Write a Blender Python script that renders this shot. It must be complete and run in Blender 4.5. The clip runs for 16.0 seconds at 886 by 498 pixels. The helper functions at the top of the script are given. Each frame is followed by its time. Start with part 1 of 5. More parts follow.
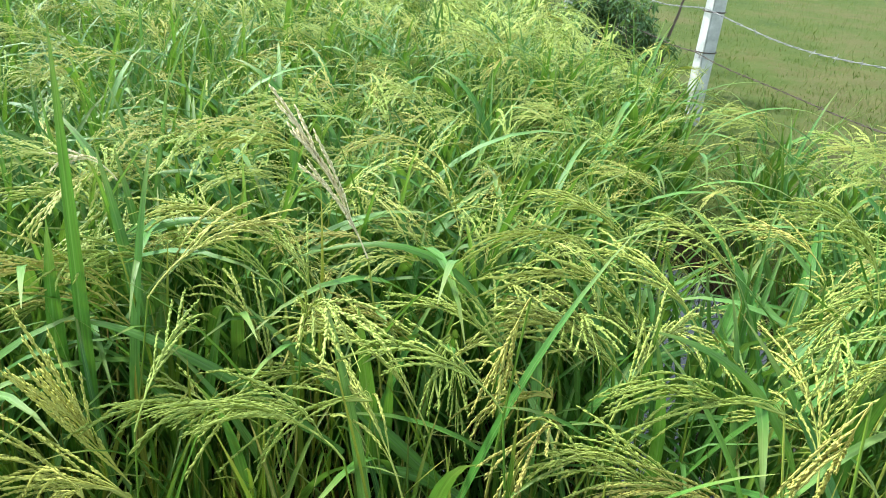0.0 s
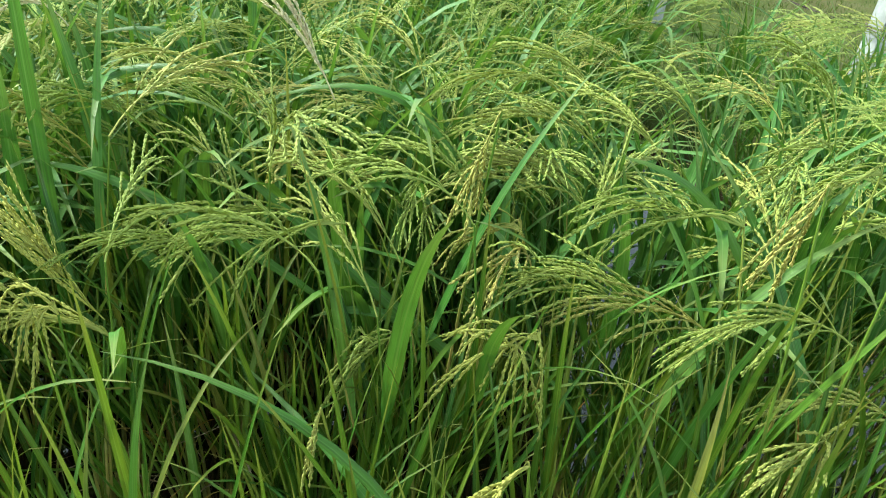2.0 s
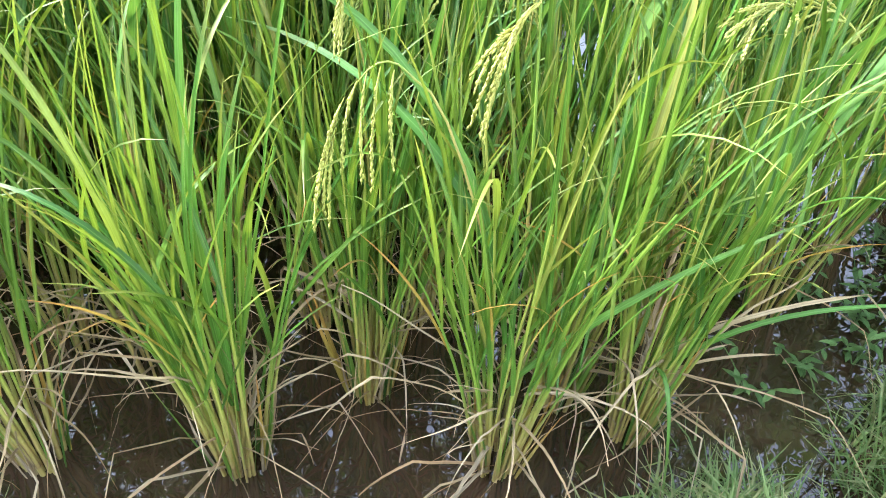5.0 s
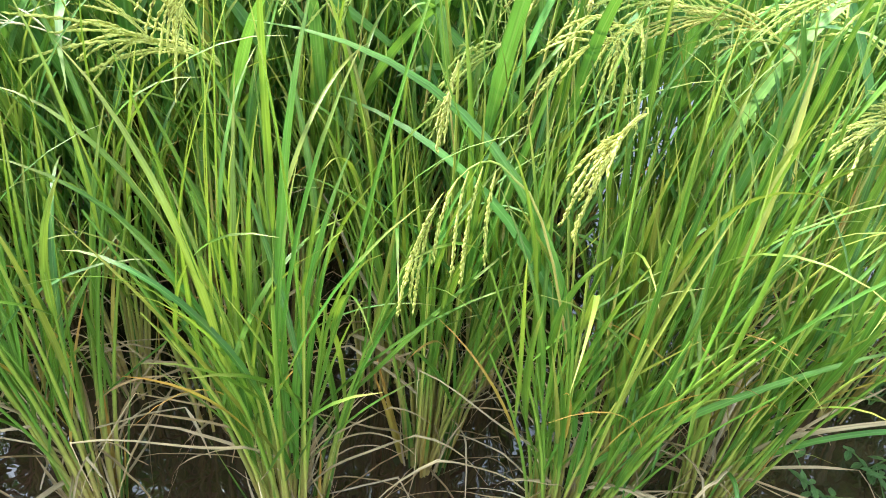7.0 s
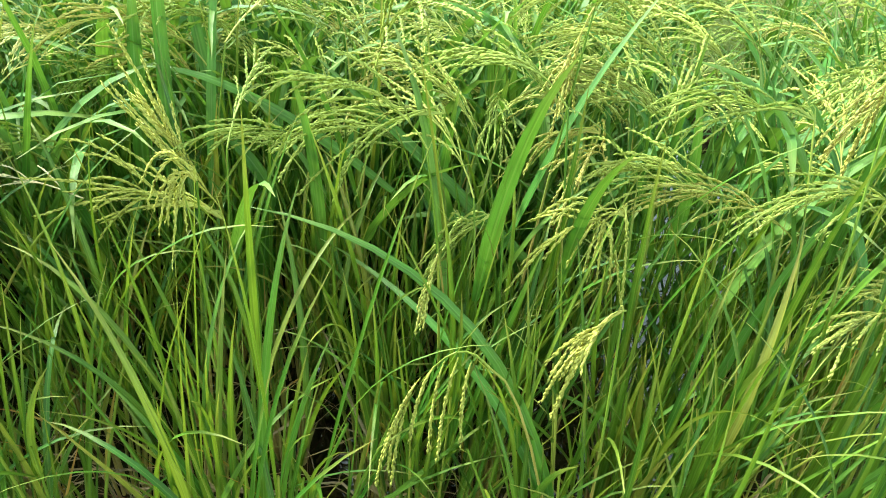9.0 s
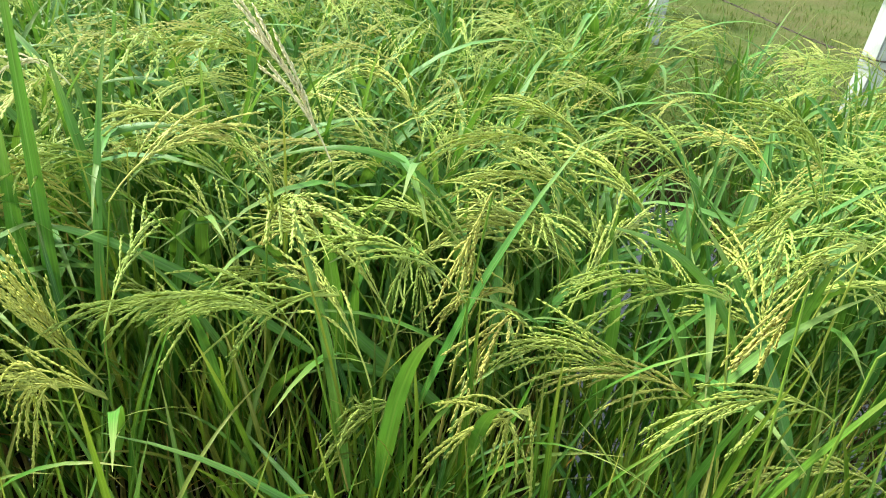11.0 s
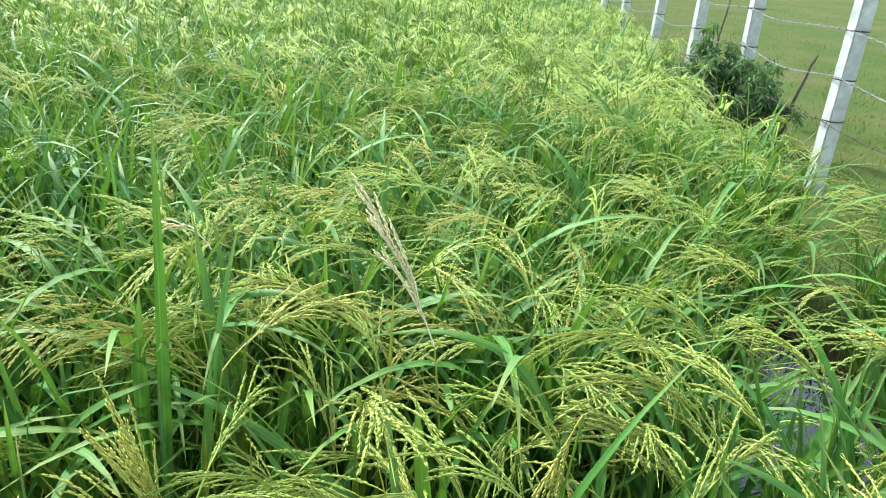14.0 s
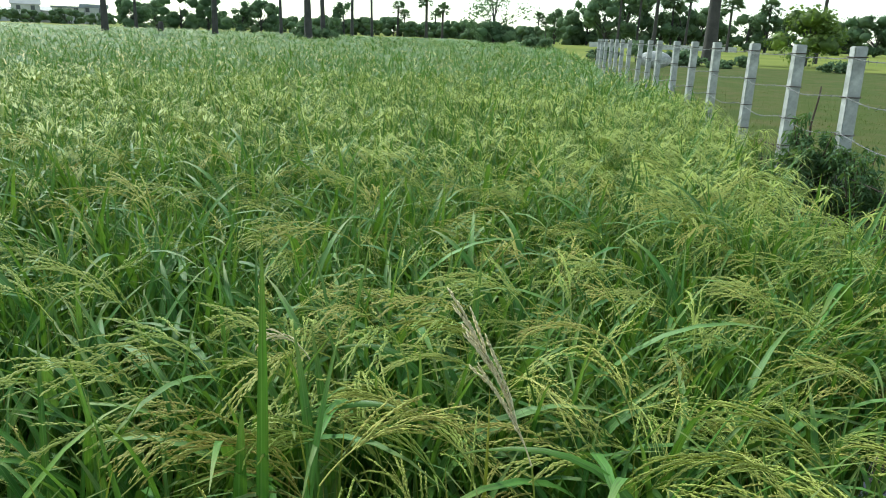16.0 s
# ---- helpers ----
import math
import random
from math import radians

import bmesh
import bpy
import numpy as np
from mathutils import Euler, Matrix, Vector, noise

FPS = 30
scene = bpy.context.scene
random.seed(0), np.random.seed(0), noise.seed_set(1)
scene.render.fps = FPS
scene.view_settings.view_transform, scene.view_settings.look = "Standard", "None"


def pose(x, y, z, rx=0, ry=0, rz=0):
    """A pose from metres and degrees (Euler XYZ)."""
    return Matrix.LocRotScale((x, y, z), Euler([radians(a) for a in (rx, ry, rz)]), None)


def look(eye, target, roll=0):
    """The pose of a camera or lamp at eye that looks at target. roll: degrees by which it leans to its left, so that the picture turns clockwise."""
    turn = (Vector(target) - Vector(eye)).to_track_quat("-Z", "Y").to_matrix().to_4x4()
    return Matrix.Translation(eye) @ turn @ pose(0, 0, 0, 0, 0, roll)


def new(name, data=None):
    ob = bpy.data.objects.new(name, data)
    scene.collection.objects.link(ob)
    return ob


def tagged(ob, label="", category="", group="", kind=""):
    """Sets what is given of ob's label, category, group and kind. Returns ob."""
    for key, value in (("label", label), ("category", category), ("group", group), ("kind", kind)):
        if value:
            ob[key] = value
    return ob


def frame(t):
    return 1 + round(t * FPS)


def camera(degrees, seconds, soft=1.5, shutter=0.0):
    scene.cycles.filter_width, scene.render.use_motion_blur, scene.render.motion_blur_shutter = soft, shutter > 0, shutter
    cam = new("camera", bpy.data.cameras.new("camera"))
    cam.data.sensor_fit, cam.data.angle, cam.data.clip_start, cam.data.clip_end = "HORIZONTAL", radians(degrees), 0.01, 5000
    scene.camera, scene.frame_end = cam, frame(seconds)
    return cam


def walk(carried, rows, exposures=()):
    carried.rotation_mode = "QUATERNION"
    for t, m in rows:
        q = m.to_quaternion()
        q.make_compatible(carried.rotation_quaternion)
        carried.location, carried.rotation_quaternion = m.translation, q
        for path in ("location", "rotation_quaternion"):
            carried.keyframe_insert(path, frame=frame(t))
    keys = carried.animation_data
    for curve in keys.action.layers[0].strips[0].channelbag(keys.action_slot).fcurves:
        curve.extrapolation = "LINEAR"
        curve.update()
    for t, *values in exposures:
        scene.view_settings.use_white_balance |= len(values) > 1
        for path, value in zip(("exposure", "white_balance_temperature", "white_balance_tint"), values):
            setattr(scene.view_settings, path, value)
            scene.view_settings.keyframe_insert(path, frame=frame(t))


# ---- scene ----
cam = camera(63.0, 16.0, soft=1.0, shutter=0.05)
PATH = [
    (0, (0.014, 0.011, 1.467), (-0.171, 1.800, 0.593), 5.2),
    (0.5, (0.000, 0.011, 1.472), (-0.202, 1.798, 0.595), 5.1),
    (1, (0.003, -0.004, 1.451), (-0.223, 1.774, 0.564), 4.4),
    (1.5, (-0.004, 0.004, 1.437), (-0.157, 1.744, 0.462), 5.4),
    (1.7, (0.001, -0.006, 1.421), (-0.114, 1.719, 0.417), 5.5),
    (2, (0.020, -0.052, 1.360), (-0.033, 1.647, 0.307), 6.4),
    (2.2, (0.011, -0.099, 1.325), (0.028, 1.566, 0.218), 7.1),
    (2.5, (-0.006, -0.129, 1.316), (0.079, 1.432, 0.069), 6.5),
    (3, (-0.012, -0.232, 1.197), (0.116, 1.315, -0.064), 4.7),
    (3.5, (-0.001, -0.312, 1.097), (0.104, 1.219, -0.185), 3.7),
    (5.8, (-0.086, -0.338, 1.081), (0.017, 1.235, -0.150), 6.5),
    (6, (-0.110, -0.316, 1.095), (0.005, 1.257, -0.135), 7.7),
    (6.5, (-0.071, -0.301, 1.126), (-0.053, 1.293, -0.081), 6.5),
    (7, (-0.093, -0.291, 1.132), (-0.095, 1.324, -0.048), 6.5),
    (7.5, (-0.086, -0.276, 1.156), (-0.126, 1.358, 0.003), 5.8),
    (8, (-0.065, -0.274, 1.176), (-0.156, 1.410, 0.100), 5.4),
    (9, (-0.048, -0.215, 1.273), (-0.164, 1.473, 0.206), 6.4),
    (9.5, (-0.021, -0.227, 1.271), (-0.154, 1.482, 0.242), 6.9),
    (10, (0.002, -0.144, 1.347), (-0.061, 1.531, 0.254), 6.9),
    (10.2, (-0.019, -0.113, 1.373), (-0.036, 1.571, 0.294), 6.6),
    (12.5, (0.107, 0.042, 1.498), (-0.159, 1.776, 0.538), 5.4),
    (13, (0.099, 0.037, 1.505), (-0.265, 1.789, 0.612), 4.6),
    (13.5, (0.075, 0.037, 1.520), (-0.346, 1.797, 0.669), 5.2),
    (14, (0.061, 0.050, 1.539), (-0.435, 1.820, 0.751), 4.9),
    (14.5, (0.045, 0.046, 1.569), (-0.539, 1.823, 0.861), 4.5),
    (15, (0.035, 0.047, 1.574), (-0.625, 1.826, 0.943), 3.0),
    (15.5, (0.036, 0.035, 1.582), (-0.673, 1.810, 0.992), 2.4),
    (16, (0.039, 0.049, 1.578), (-0.714, 1.812, 1.007), 2.2),
]
EXPOSURE = [(0.0, 1.56, 6300, -4), (1.5, 1.4, 6250, -5), (2.0, 1.31, 6350, -10), (2.5, 1.69, 6450, -15), (3.0, 1.95, 6400, -3), (3.5, 2.5, 6000, 12), (6.0, 2.93, 5900, 14), (7.0, 2.68, 6100, 4), (8.0, 2.25, 6100, -10), (9.5, 1.98, 7150, -16), (12.0, 1.53, 6550, -6), (14.5, 1.53, 6200, -6), (16.0, 0.58, 6250, -7)]
walk(cam, [(t, look(eye, target, roll)) for t, eye, target, roll in PATH], EXPOSURE)

# ---- daylight: hazy bright sky, soft sun from beyond the field, to its left ----
SUN_UP, SUN_TURN = radians(44), radians(-62)
world = bpy.data.worlds.new("sky")
scene.world = world
world.use_nodes = True
wn, wl = world.node_tree.nodes, world.node_tree.links
sky = wn.new("ShaderNodeTexSky")
sky.sky_type = "NISHITA"
sky.sun_disc = False
sky.sun_elevation, sky.sun_rotation = SUN_UP, SUN_TURN
sky.air_density, sky.dust_density, sky.ozone_density = 1.0, 0.3, 1.2
wn["Background"].inputs["Strength"].default_value = 0.15
veil = wn.new("ShaderNodeHueSaturation")
veil.inputs["Saturation"].default_value = 0.5
wl.new(sky.outputs["Color"], veil.inputs["Color"])
wl.new(veil.outputs["Color"], wn["Background"].inputs["Color"])
lamp = bpy.data.lights.new("sun", "SUN")
lamp.energy, lamp.angle, lamp.color = 3.0, radians(7), (1.0, 0.97, 0.91)
sun = new("sun", lamp)
toward = Vector((math.sin(SUN_TURN) * math.cos(SUN_UP), math.cos(SUN_TURN) * math.cos(SUN_UP), math.sin(SUN_UP)))
sun.matrix_world = look(toward * 50, (0, 0, 0))

rng = np.random.default_rng(7)
TAU = 2 * math.pi


# ---- materials ----
def material(name):
    m = bpy.data.materials.new(name)
    m.use_nodes = True
    n, l = m.node_tree.nodes, m.node_tree.links
    return m, n, l, n["Principled BSDF"]


def noise_tex(n, l, scale, detail=3.0, rough=0.6, coord="Object"):
    c = n.new("ShaderNodeTexCoord")
    t = n.new("ShaderNodeTexNoise")
    t.inputs["Scale"].default_value, t.inputs["Detail"].default_value, t.inputs["Roughness"].default_value = scale, detail, rough
    l.new(c.outputs[coord], t.inputs["Vector"])
    return t.outputs["Fac"]


def ramp(n, l, fac, stops):
    r = n.new("ShaderNodeValToRGB")
    e = r.color_ramp.elements
    while len(e) < len(stops):
        e.new(0.5)
    for i, (at, c) in enumerate(stops):
        e[i].position, e[i].color = at, (*c, 1)
    l.new(fac, r.inputs["Fac"])
    return r.outputs["Color"]


def mixed(n, l, fac, a, b, mode="MIX"):
    x = n.new("ShaderNodeMix")
    x.data_type, x.blend_type = "RGBA", mode
    for value, k in ((fac, 0), (a, 6), (b, 7)):
        if isinstance(value, (int, float)):
            x.inputs[k].default_value = value
        elif isinstance(value, tuple):
            x.inputs[k].default_value = (*value, 1)
        else:
            l.new(value, x.inputs[k])
    return x.outputs[2]


def calc(n, l, op, a, b=0.0, clamp=False):
    x = n.new("ShaderNodeMath")
    x.operation, x.use_clamp = op, clamp
    for k, value in enumerate((a, b)):
        if isinstance(value, (int, float)):
            x.inputs[k].default_value = value
        else:
            l.new(value, x.inputs[k])
    return x.outputs[0]


def bumped(n, l, bsdf, fac, strength, distance=0.01):
    b = n.new("ShaderNodeBump")
    b.inputs["Strength"].default_value, b.inputs["Distance"].default_value = strength, distance
    l.new(fac, b.inputs["Height"])
    l.new(b.outputs["Normal"], bsdf.inputs["Normal"])


def chance(n, l):
    """A random value for each object and each loose piece of its mesh."""
    a, b = n.new("ShaderNodeObjectInfo"), n.new("ShaderNodeNewGeometry")
    return calc(n, l, "FRACT", calc(n, l, "ADD", a.outputs["Random"], b.outputs["Random Per Island"]))


def along(n, l):
    uv = n.new("ShaderNodeTexCoord")
    s = n.new("ShaderNodeSeparateXYZ")
    l.new(uv.outputs["UV"], s.inputs[0])
    return s.outputs[0], s.outputs[1]


def blade_material(name, greens, tip, vein, rough=0.36, thin=0.2, tip_from=0.72, thin_tint=(0.3, 0.48, 0.04), shine=0.38):
    m, n, l, p = material(name)
    u, v = along(n, l)
    base = ramp(n, l, chance(n, l), greens)
    blotch = noise_tex(n, l, 22.0, 4.0)
    base = mixed(n, l, calc(n, l, "MULTIPLY", blotch, 0.35), base, greens[0][1])
    side = calc(n, l, "ABSOLUTE", calc(n, l, "SUBTRACT", u, 0.5))
    run = n.new("ShaderNodeCombineXYZ")
    for k, value in enumerate((calc(n, l, "MULTIPLY", u, 7.0), calc(n, l, "MULTIPLY", v, 5.0), calc(n, l, "MULTIPLY", chance(n, l), 90.0))):
        l.new(value, run.inputs[k])
    streak = n.new("ShaderNodeTexNoise")
    streak.inputs["Scale"].default_value, streak.inputs["Detail"].default_value = 1.0, 4.0
    l.new(run.outputs[0], streak.inputs["Vector"])
    fine = ramp(n, l, streak.outputs["Fac"], [(0.35, (0.55, 0.55, 0.55)), (0.65, (1.2, 1.2, 1.2))])
    base = mixed(n, l, 0.8, base, fine, "MULTIPLY")
    mid = calc(n, l, "LESS_THAN", side, 0.05)
    base = mixed(n, l, calc(n, l, "MULTIPLY", mid, 0.4), base, vein)
    worn = calc(n, l, "MULTIPLY", calc(n, l, "SUBTRACT", v, tip_from), 2.2, True)
    worn = calc(n, l, "MULTIPLY", worn, calc(n, l, "MULTIPLY", blotch, 1.5), True)
    base = mixed(n, l, worn, base, tip)
    stripe = n.new("ShaderNodeTexWave")
    stripe.inputs["Scale"].default_value = 3.5
    cu = n.new("ShaderNodeCombineXYZ")
    l.new(u, cu.inputs[0])
    l.new(cu.outputs[0], stripe.inputs["Vector"])
    bumped(n, l, p, stripe.outputs["Fac"], 0.25, 0.001)
    l.new(base, p.inputs["Base Color"])
    p.inputs["Roughness"].default_value = rough
    p.inputs["Specular IOR Level"].default_value = shine
    t = n.new("ShaderNodeBsdfTranslucent")
    l.new(mixed(n, l, 0.55, base, thin_tint), t.inputs["Color"])
    x = n.new("ShaderNodeMixShader")
    x.inputs[0].default_value = thin
    l.new(p.outputs[0], x.inputs[1])
    l.new(t.outputs[0], x.inputs[2])
    l.new(x.outputs[0], n["Material Output"].inputs["Surface"])
    return m


LEAF = blade_material("rice_leaf", [(0.0, (0.05, 0.165, 0.022)), (0.4, (0.088, 0.235, 0.032)), (0.65, (0.135, 0.295, 0.05)), (0.85, (0.155, 0.295, 0.078)), (1.0, (0.2, 0.345, 0.045))], (0.42, 0.36, 0.12), (0.2, 0.32, 0.09), 0.5, shine=0.36)
# Older, yellower leaves; greens darkened to add shade under the canopy.
LOWER_SHADED = blade_material("shaded_lower_rice_leaf", [(0.0, (0.035, 0.125, 0.014)), (0.45, (0.075, 0.19, 0.018)), (0.8, (0.14, 0.25, 0.024)), (0.95, (0.22, 0.27, 0.035)), (1.0, (0.3, 0.27, 0.05))], (0.48, 0.36, 0.1), (0.24, 0.33, 0.07), 0.42, 0.2, 0.7, (0.4, 0.47, 0.03))
LONG = blade_material("long_rice_leaf", [(0.0, (0.07, 0.2, 0.022)), (0.5, (0.1, 0.25, 0.03)), (1.0, (0.15, 0.3, 0.045))], (0.3, 0.33, 0.1), (0.2, 0.34, 0.1), 0.42, shine=0.45)
DYING = blade_material("dying_rice_leaf", [(0.0, (0.4, 0.34, 0.05)), (0.5, (0.5, 0.3, 0.06)), (1.0, (0.42, 0.36, 0.12))], (0.5, 0.2, 0.05), (0.4, 0.34, 0.09), 0.55, 0.25, 0.5, (0.45, 0.3, 0.03))
DRY = blade_material("dry_leaf", [(0.0, (0.34, 0.24, 0.12)), (0.45, (0.48, 0.37, 0.21)), (0.85, (0.6, 0.49, 0.32)), (1.0, (0.45, 0.26, 0.11))], (0.4, 0.28, 0.14), (0.4, 0.3, 0.16), 0.9, 0.15, 0.72, (0.4, 0.26, 0.1), 0.15)
GRASS = blade_material("grass", [(0.0, (0.07, 0.11, 0.024)), (0.55, (0.11, 0.145, 0.04)), (1.0, (0.21, 0.18, 0.08))], (0.32, 0.26, 0.12), (0.12, 0.17, 0.05), 0.75, shine=0.2)
WEED = blade_material("weed_leaf", [(0.0, (0.09, 0.18, 0.045)), (1.0, (0.18, 0.3, 0.09))], (0.16, 0.22, 0.06), (0.12, 0.22, 0.08), 0.7, shine=0.25)
BANK = blade_material("bank_grass", [(0.0, (0.11, 0.21, 0.045)), (0.6, (0.2, 0.29, 0.075)), (1.0, (0.4, 0.37, 0.15))], (0.45, 0.4, 0.22), (0.25, 0.32, 0.14), 0.6)
SHRUB = blade_material("shrub_leaf", [(0.0, (0.07, 0.14, 0.065)), (1.0, (0.15, 0.24, 0.11))], (0.16, 0.2, 0.08), (0.13, 0.2, 0.09), 0.75, 0.25, shine=0.25)
# Far tree greens, with the pale haze of distance put into the colour.
HAZED_TREE = blade_material("hazed_tree_leaf", [(0.0, (0.11, 0.18, 0.095)), (1.0, (0.22, 0.3, 0.16))], (0.16, 0.22, 0.1), (0.14, 0.2, 0.1), 0.8, 0.4, thin_tint=(0.2, 0.3, 0.12), shine=0.15)
BAMBOO = blade_material("bamboo_leaf", [(0.0, (0.1, 0.16, 0.04)), (1.0, (0.2, 0.26, 0.06))], (0.2, 0.24, 0.06), (0.2, 0.24, 0.06), 0.6, 0.3)


def grain_material(name, tones, rough=0.6, thin=0.2):
    m, n, l, p = material(name)
    u, v = along(n, l)
    own, piece = n.new("ShaderNodeObjectInfo"), n.new("ShaderNodeNewGeometry")
    mixv = calc(n, l, "ADD", calc(n, l, "MULTIPLY", own.outputs["Random"], 0.7), calc(n, l, "MULTIPLY", piece.outputs["Random Per Island"], 0.3))
    tone = ramp(n, l, mixv, tones)
    fleck = noise_tex(n, l, 160.0, 2.0)
    tone = mixed(n, l, calc(n, l, "MULTIPLY", fleck, 0.2), tone, tones[0][1])
    l.new(tone, p.inputs["Base Color"])
    p.inputs["Roughness"].default_value = rough
    p.inputs["Specular IOR Level"].default_value = 0.35
    bumped(n, l, p, fleck, 0.3, 0.001)
    t = n.new("ShaderNodeBsdfTranslucent")
    l.new(tone, t.inputs["Color"])
    x = n.new("ShaderNodeMixShader")
    x.inputs[0].default_value = thin
    l.new(p.outputs[0], x.inputs[1])
    l.new(t.outputs[0], x.inputs[2])
    l.new(x.outputs[0], n["Material Output"].inputs["Surface"])
    return m


GRAIN = grain_material("rice_grain", [(0.0, (0.33, 0.43, 0.09)), (0.4, (0.43, 0.49, 0.11)), (0.7, (0.51, 0.51, 0.13)), (0.9, (0.56, 0.46, 0.13))], 0.6, 0.15)
PALE = grain_material("pale_grain", [(0.0, (0.5, 0.52, 0.12)), (0.5, (0.56, 0.55, 0.13)), (1.0, (0.62, 0.57, 0.15))], 0.6, 0.15)
RIPE = grain_material("empty_husk", [(0.0, (0.72, 0.6, 0.35)), (0.5, (0.78, 0.68, 0.44)), (1.0, (0.78, 0.68, 0.46))], 0.8, 0.12)


def stem_material():
    m, n, l, p = material("rice_stem")
    u, v = along(n, l)
    green = ramp(n, l, chance(n, l), [(0.0, (0.09, 0.19, 0.018)), (0.6, (0.18, 0.27, 0.028)), (1.0, (0.34, 0.35, 0.06))])
    foot = ramp(n, l, noise_tex(n, l, 30.0), [(0.3, (0.3, 0.16, 0.06)), (0.45, (0.46, 0.35, 0.1)), (0.6, (0.38, 0.33, 0.07)), (0.72, (0.62, 0.48, 0.2))])
    up = calc(n, l, "MULTIPLY", calc(n, l, "SUBTRACT", v, 0.18), 3.6, True)
    l.new(mixed(n, l, up, foot, green), p.inputs["Base Color"])
    p.inputs["Roughness"].default_value = 0.5
    bumped(n, l, p, noise_tex(n, l, 120.0), 0.2, 0.001)
    return m


STEM = stem_material()


def plain_material(name, tones, scale, rough, bump=0.3, distance=0.01, metal=0.0, detail=6.0):
    m, n, l, p = material(name)
    f = noise_tex(n, l, scale, detail)
    g = noise_tex(n, l, scale * 9, 3.0)
    c = ramp(n, l, f, tones)
    c = mixed(n, l, calc(n, l, "MULTIPLY", g, 0.4), c, tones[0][1])
    l.new(c, p.inputs["Base Color"])
    p.inputs["Roughness"].default_value, p.inputs["Metallic"].default_value = rough, metal
    bumped(n, l, p, g, bump, distance)
    return m


CONCRETE = plain_material("concrete", [(0.32, (0.3, 0.3, 0.295)), (0.5, (0.5, 0.5, 0.49)), (0.66, (0.66, 0.66, 0.64))], 9.0, 0.9, 0.5, 0.004)
WIRE = plain_material("galvanised_wire", [(0.35, (0.16, 0.16, 0.165)), (0.7, (0.34, 0.34, 0.345))], 18.0, 0.6, 0.1, 0.001, 0.3)
RUST = plain_material("rusty_wire", [(0.35, (0.05, 0.035, 0.03)), (0.7, (0.13, 0.09, 0.07))], 18.0, 0.8, 0.1, 0.001)
BARK = plain_material("bark", [(0.35, (0.045, 0.042, 0.042)), (0.7, (0.11, 0.1, 0.095))], 1.6, 0.9, 0.6, 0.05)
TWIG = plain_material("dry_stick", [(0.35, (0.07, 0.05, 0.035)), (0.7, (0.16, 0.12, 0.09))], 14.0, 0.9, 0.5, 0.005)
PLASTER = plain_material("plaster", [(0.3, (0.5, 0.5, 0.5)), (0.7, (0.66, 0.66, 0.65))], 0.4, 0.9, 0.1, 0.01)
ROOF = plain_material("sheet_roof", [(0.3, (0.22, 0.24, 0.27)), (0.7, (0.34, 0.36, 0.39))], 0.4, 0.6, 0.1, 0.01)
PANE = plain_material("window_pane", [(0.3, (0.05, 0.06, 0.07)), (0.7, (0.09, 0.1, 0.11))], 0.5, 0.2, 0.05, 0.01)


def ground_material():
    m, n, l, p = material("ground")
    g = n.new("ShaderNodeNewGeometry")
    s = n.new("ShaderNodeSeparateXYZ")
    l.new(g.outputs["Position"], s.inputs[0])
    mud = ramp(n, l, noise_tex(n, l, 9.0, 8.0), [(0.3, (0.06, 0.036, 0.02)), (0.6, (0.11, 0.068, 0.038)), (0.8, (0.15, 0.1, 0.06))])
    turf = ramp(n, l, noise_tex(n, l, 0.55, 12.0, 0.8), [(0.3, (0.05, 0.078, 0.018)), (0.48, (0.08, 0.105, 0.026)), (0.6, (0.12, 0.11, 0.045)), (0.7, (0.06, 0.09, 0.018))])
    dryland = calc(n, l, "MULTIPLY", calc(n, l, "ADD", s.outputs[2], -0.02), 12.0, True)
    c = mixed(n, l, dryland, mud, turf)
    yellow = ramp(n, l, noise_tex(n, l, 0.05, 5.0), [(0.35, (0.15, 0.19, 0.04)), (0.6, (0.24, 0.26, 0.06))])
    far = calc(n, l, "MULTIPLY", calc(n, l, "SUBTRACT", s.outputs[1], 48.0), 0.3, True)
    l.new(mixed(n, l, far, c, yellow), p.inputs["Base Color"])
    p.inputs["Roughness"].default_value = 1.0
    p.inputs["Specular IOR Level"].default_value = 0.1
    bumped(n, l, p, noise_tex(n, l, 40.0, 6.0), 0.6, 0.02)
    return m


GROUND = ground_material()


def water_material():
    m, n, l, p = material("muddy_water")
    c = ramp(n, l, noise_tex(n, l, 3.0, 5.0), [(0.3, (0.03, 0.017, 0.009)), (0.7, (0.05, 0.029, 0.016))])
    l.new(c, p.inputs["Base Color"])
    p.inputs["Roughness"].default_value = 0.02
    p.inputs["IOR"].default_value = 1.5
    p.inputs["Specular IOR Level"].default_value = 1.0
    bumped(n, l, p, noise_tex(n, l, 14.0, 2.0), 0.12, 0.01)
    return m


WATER = water_material()


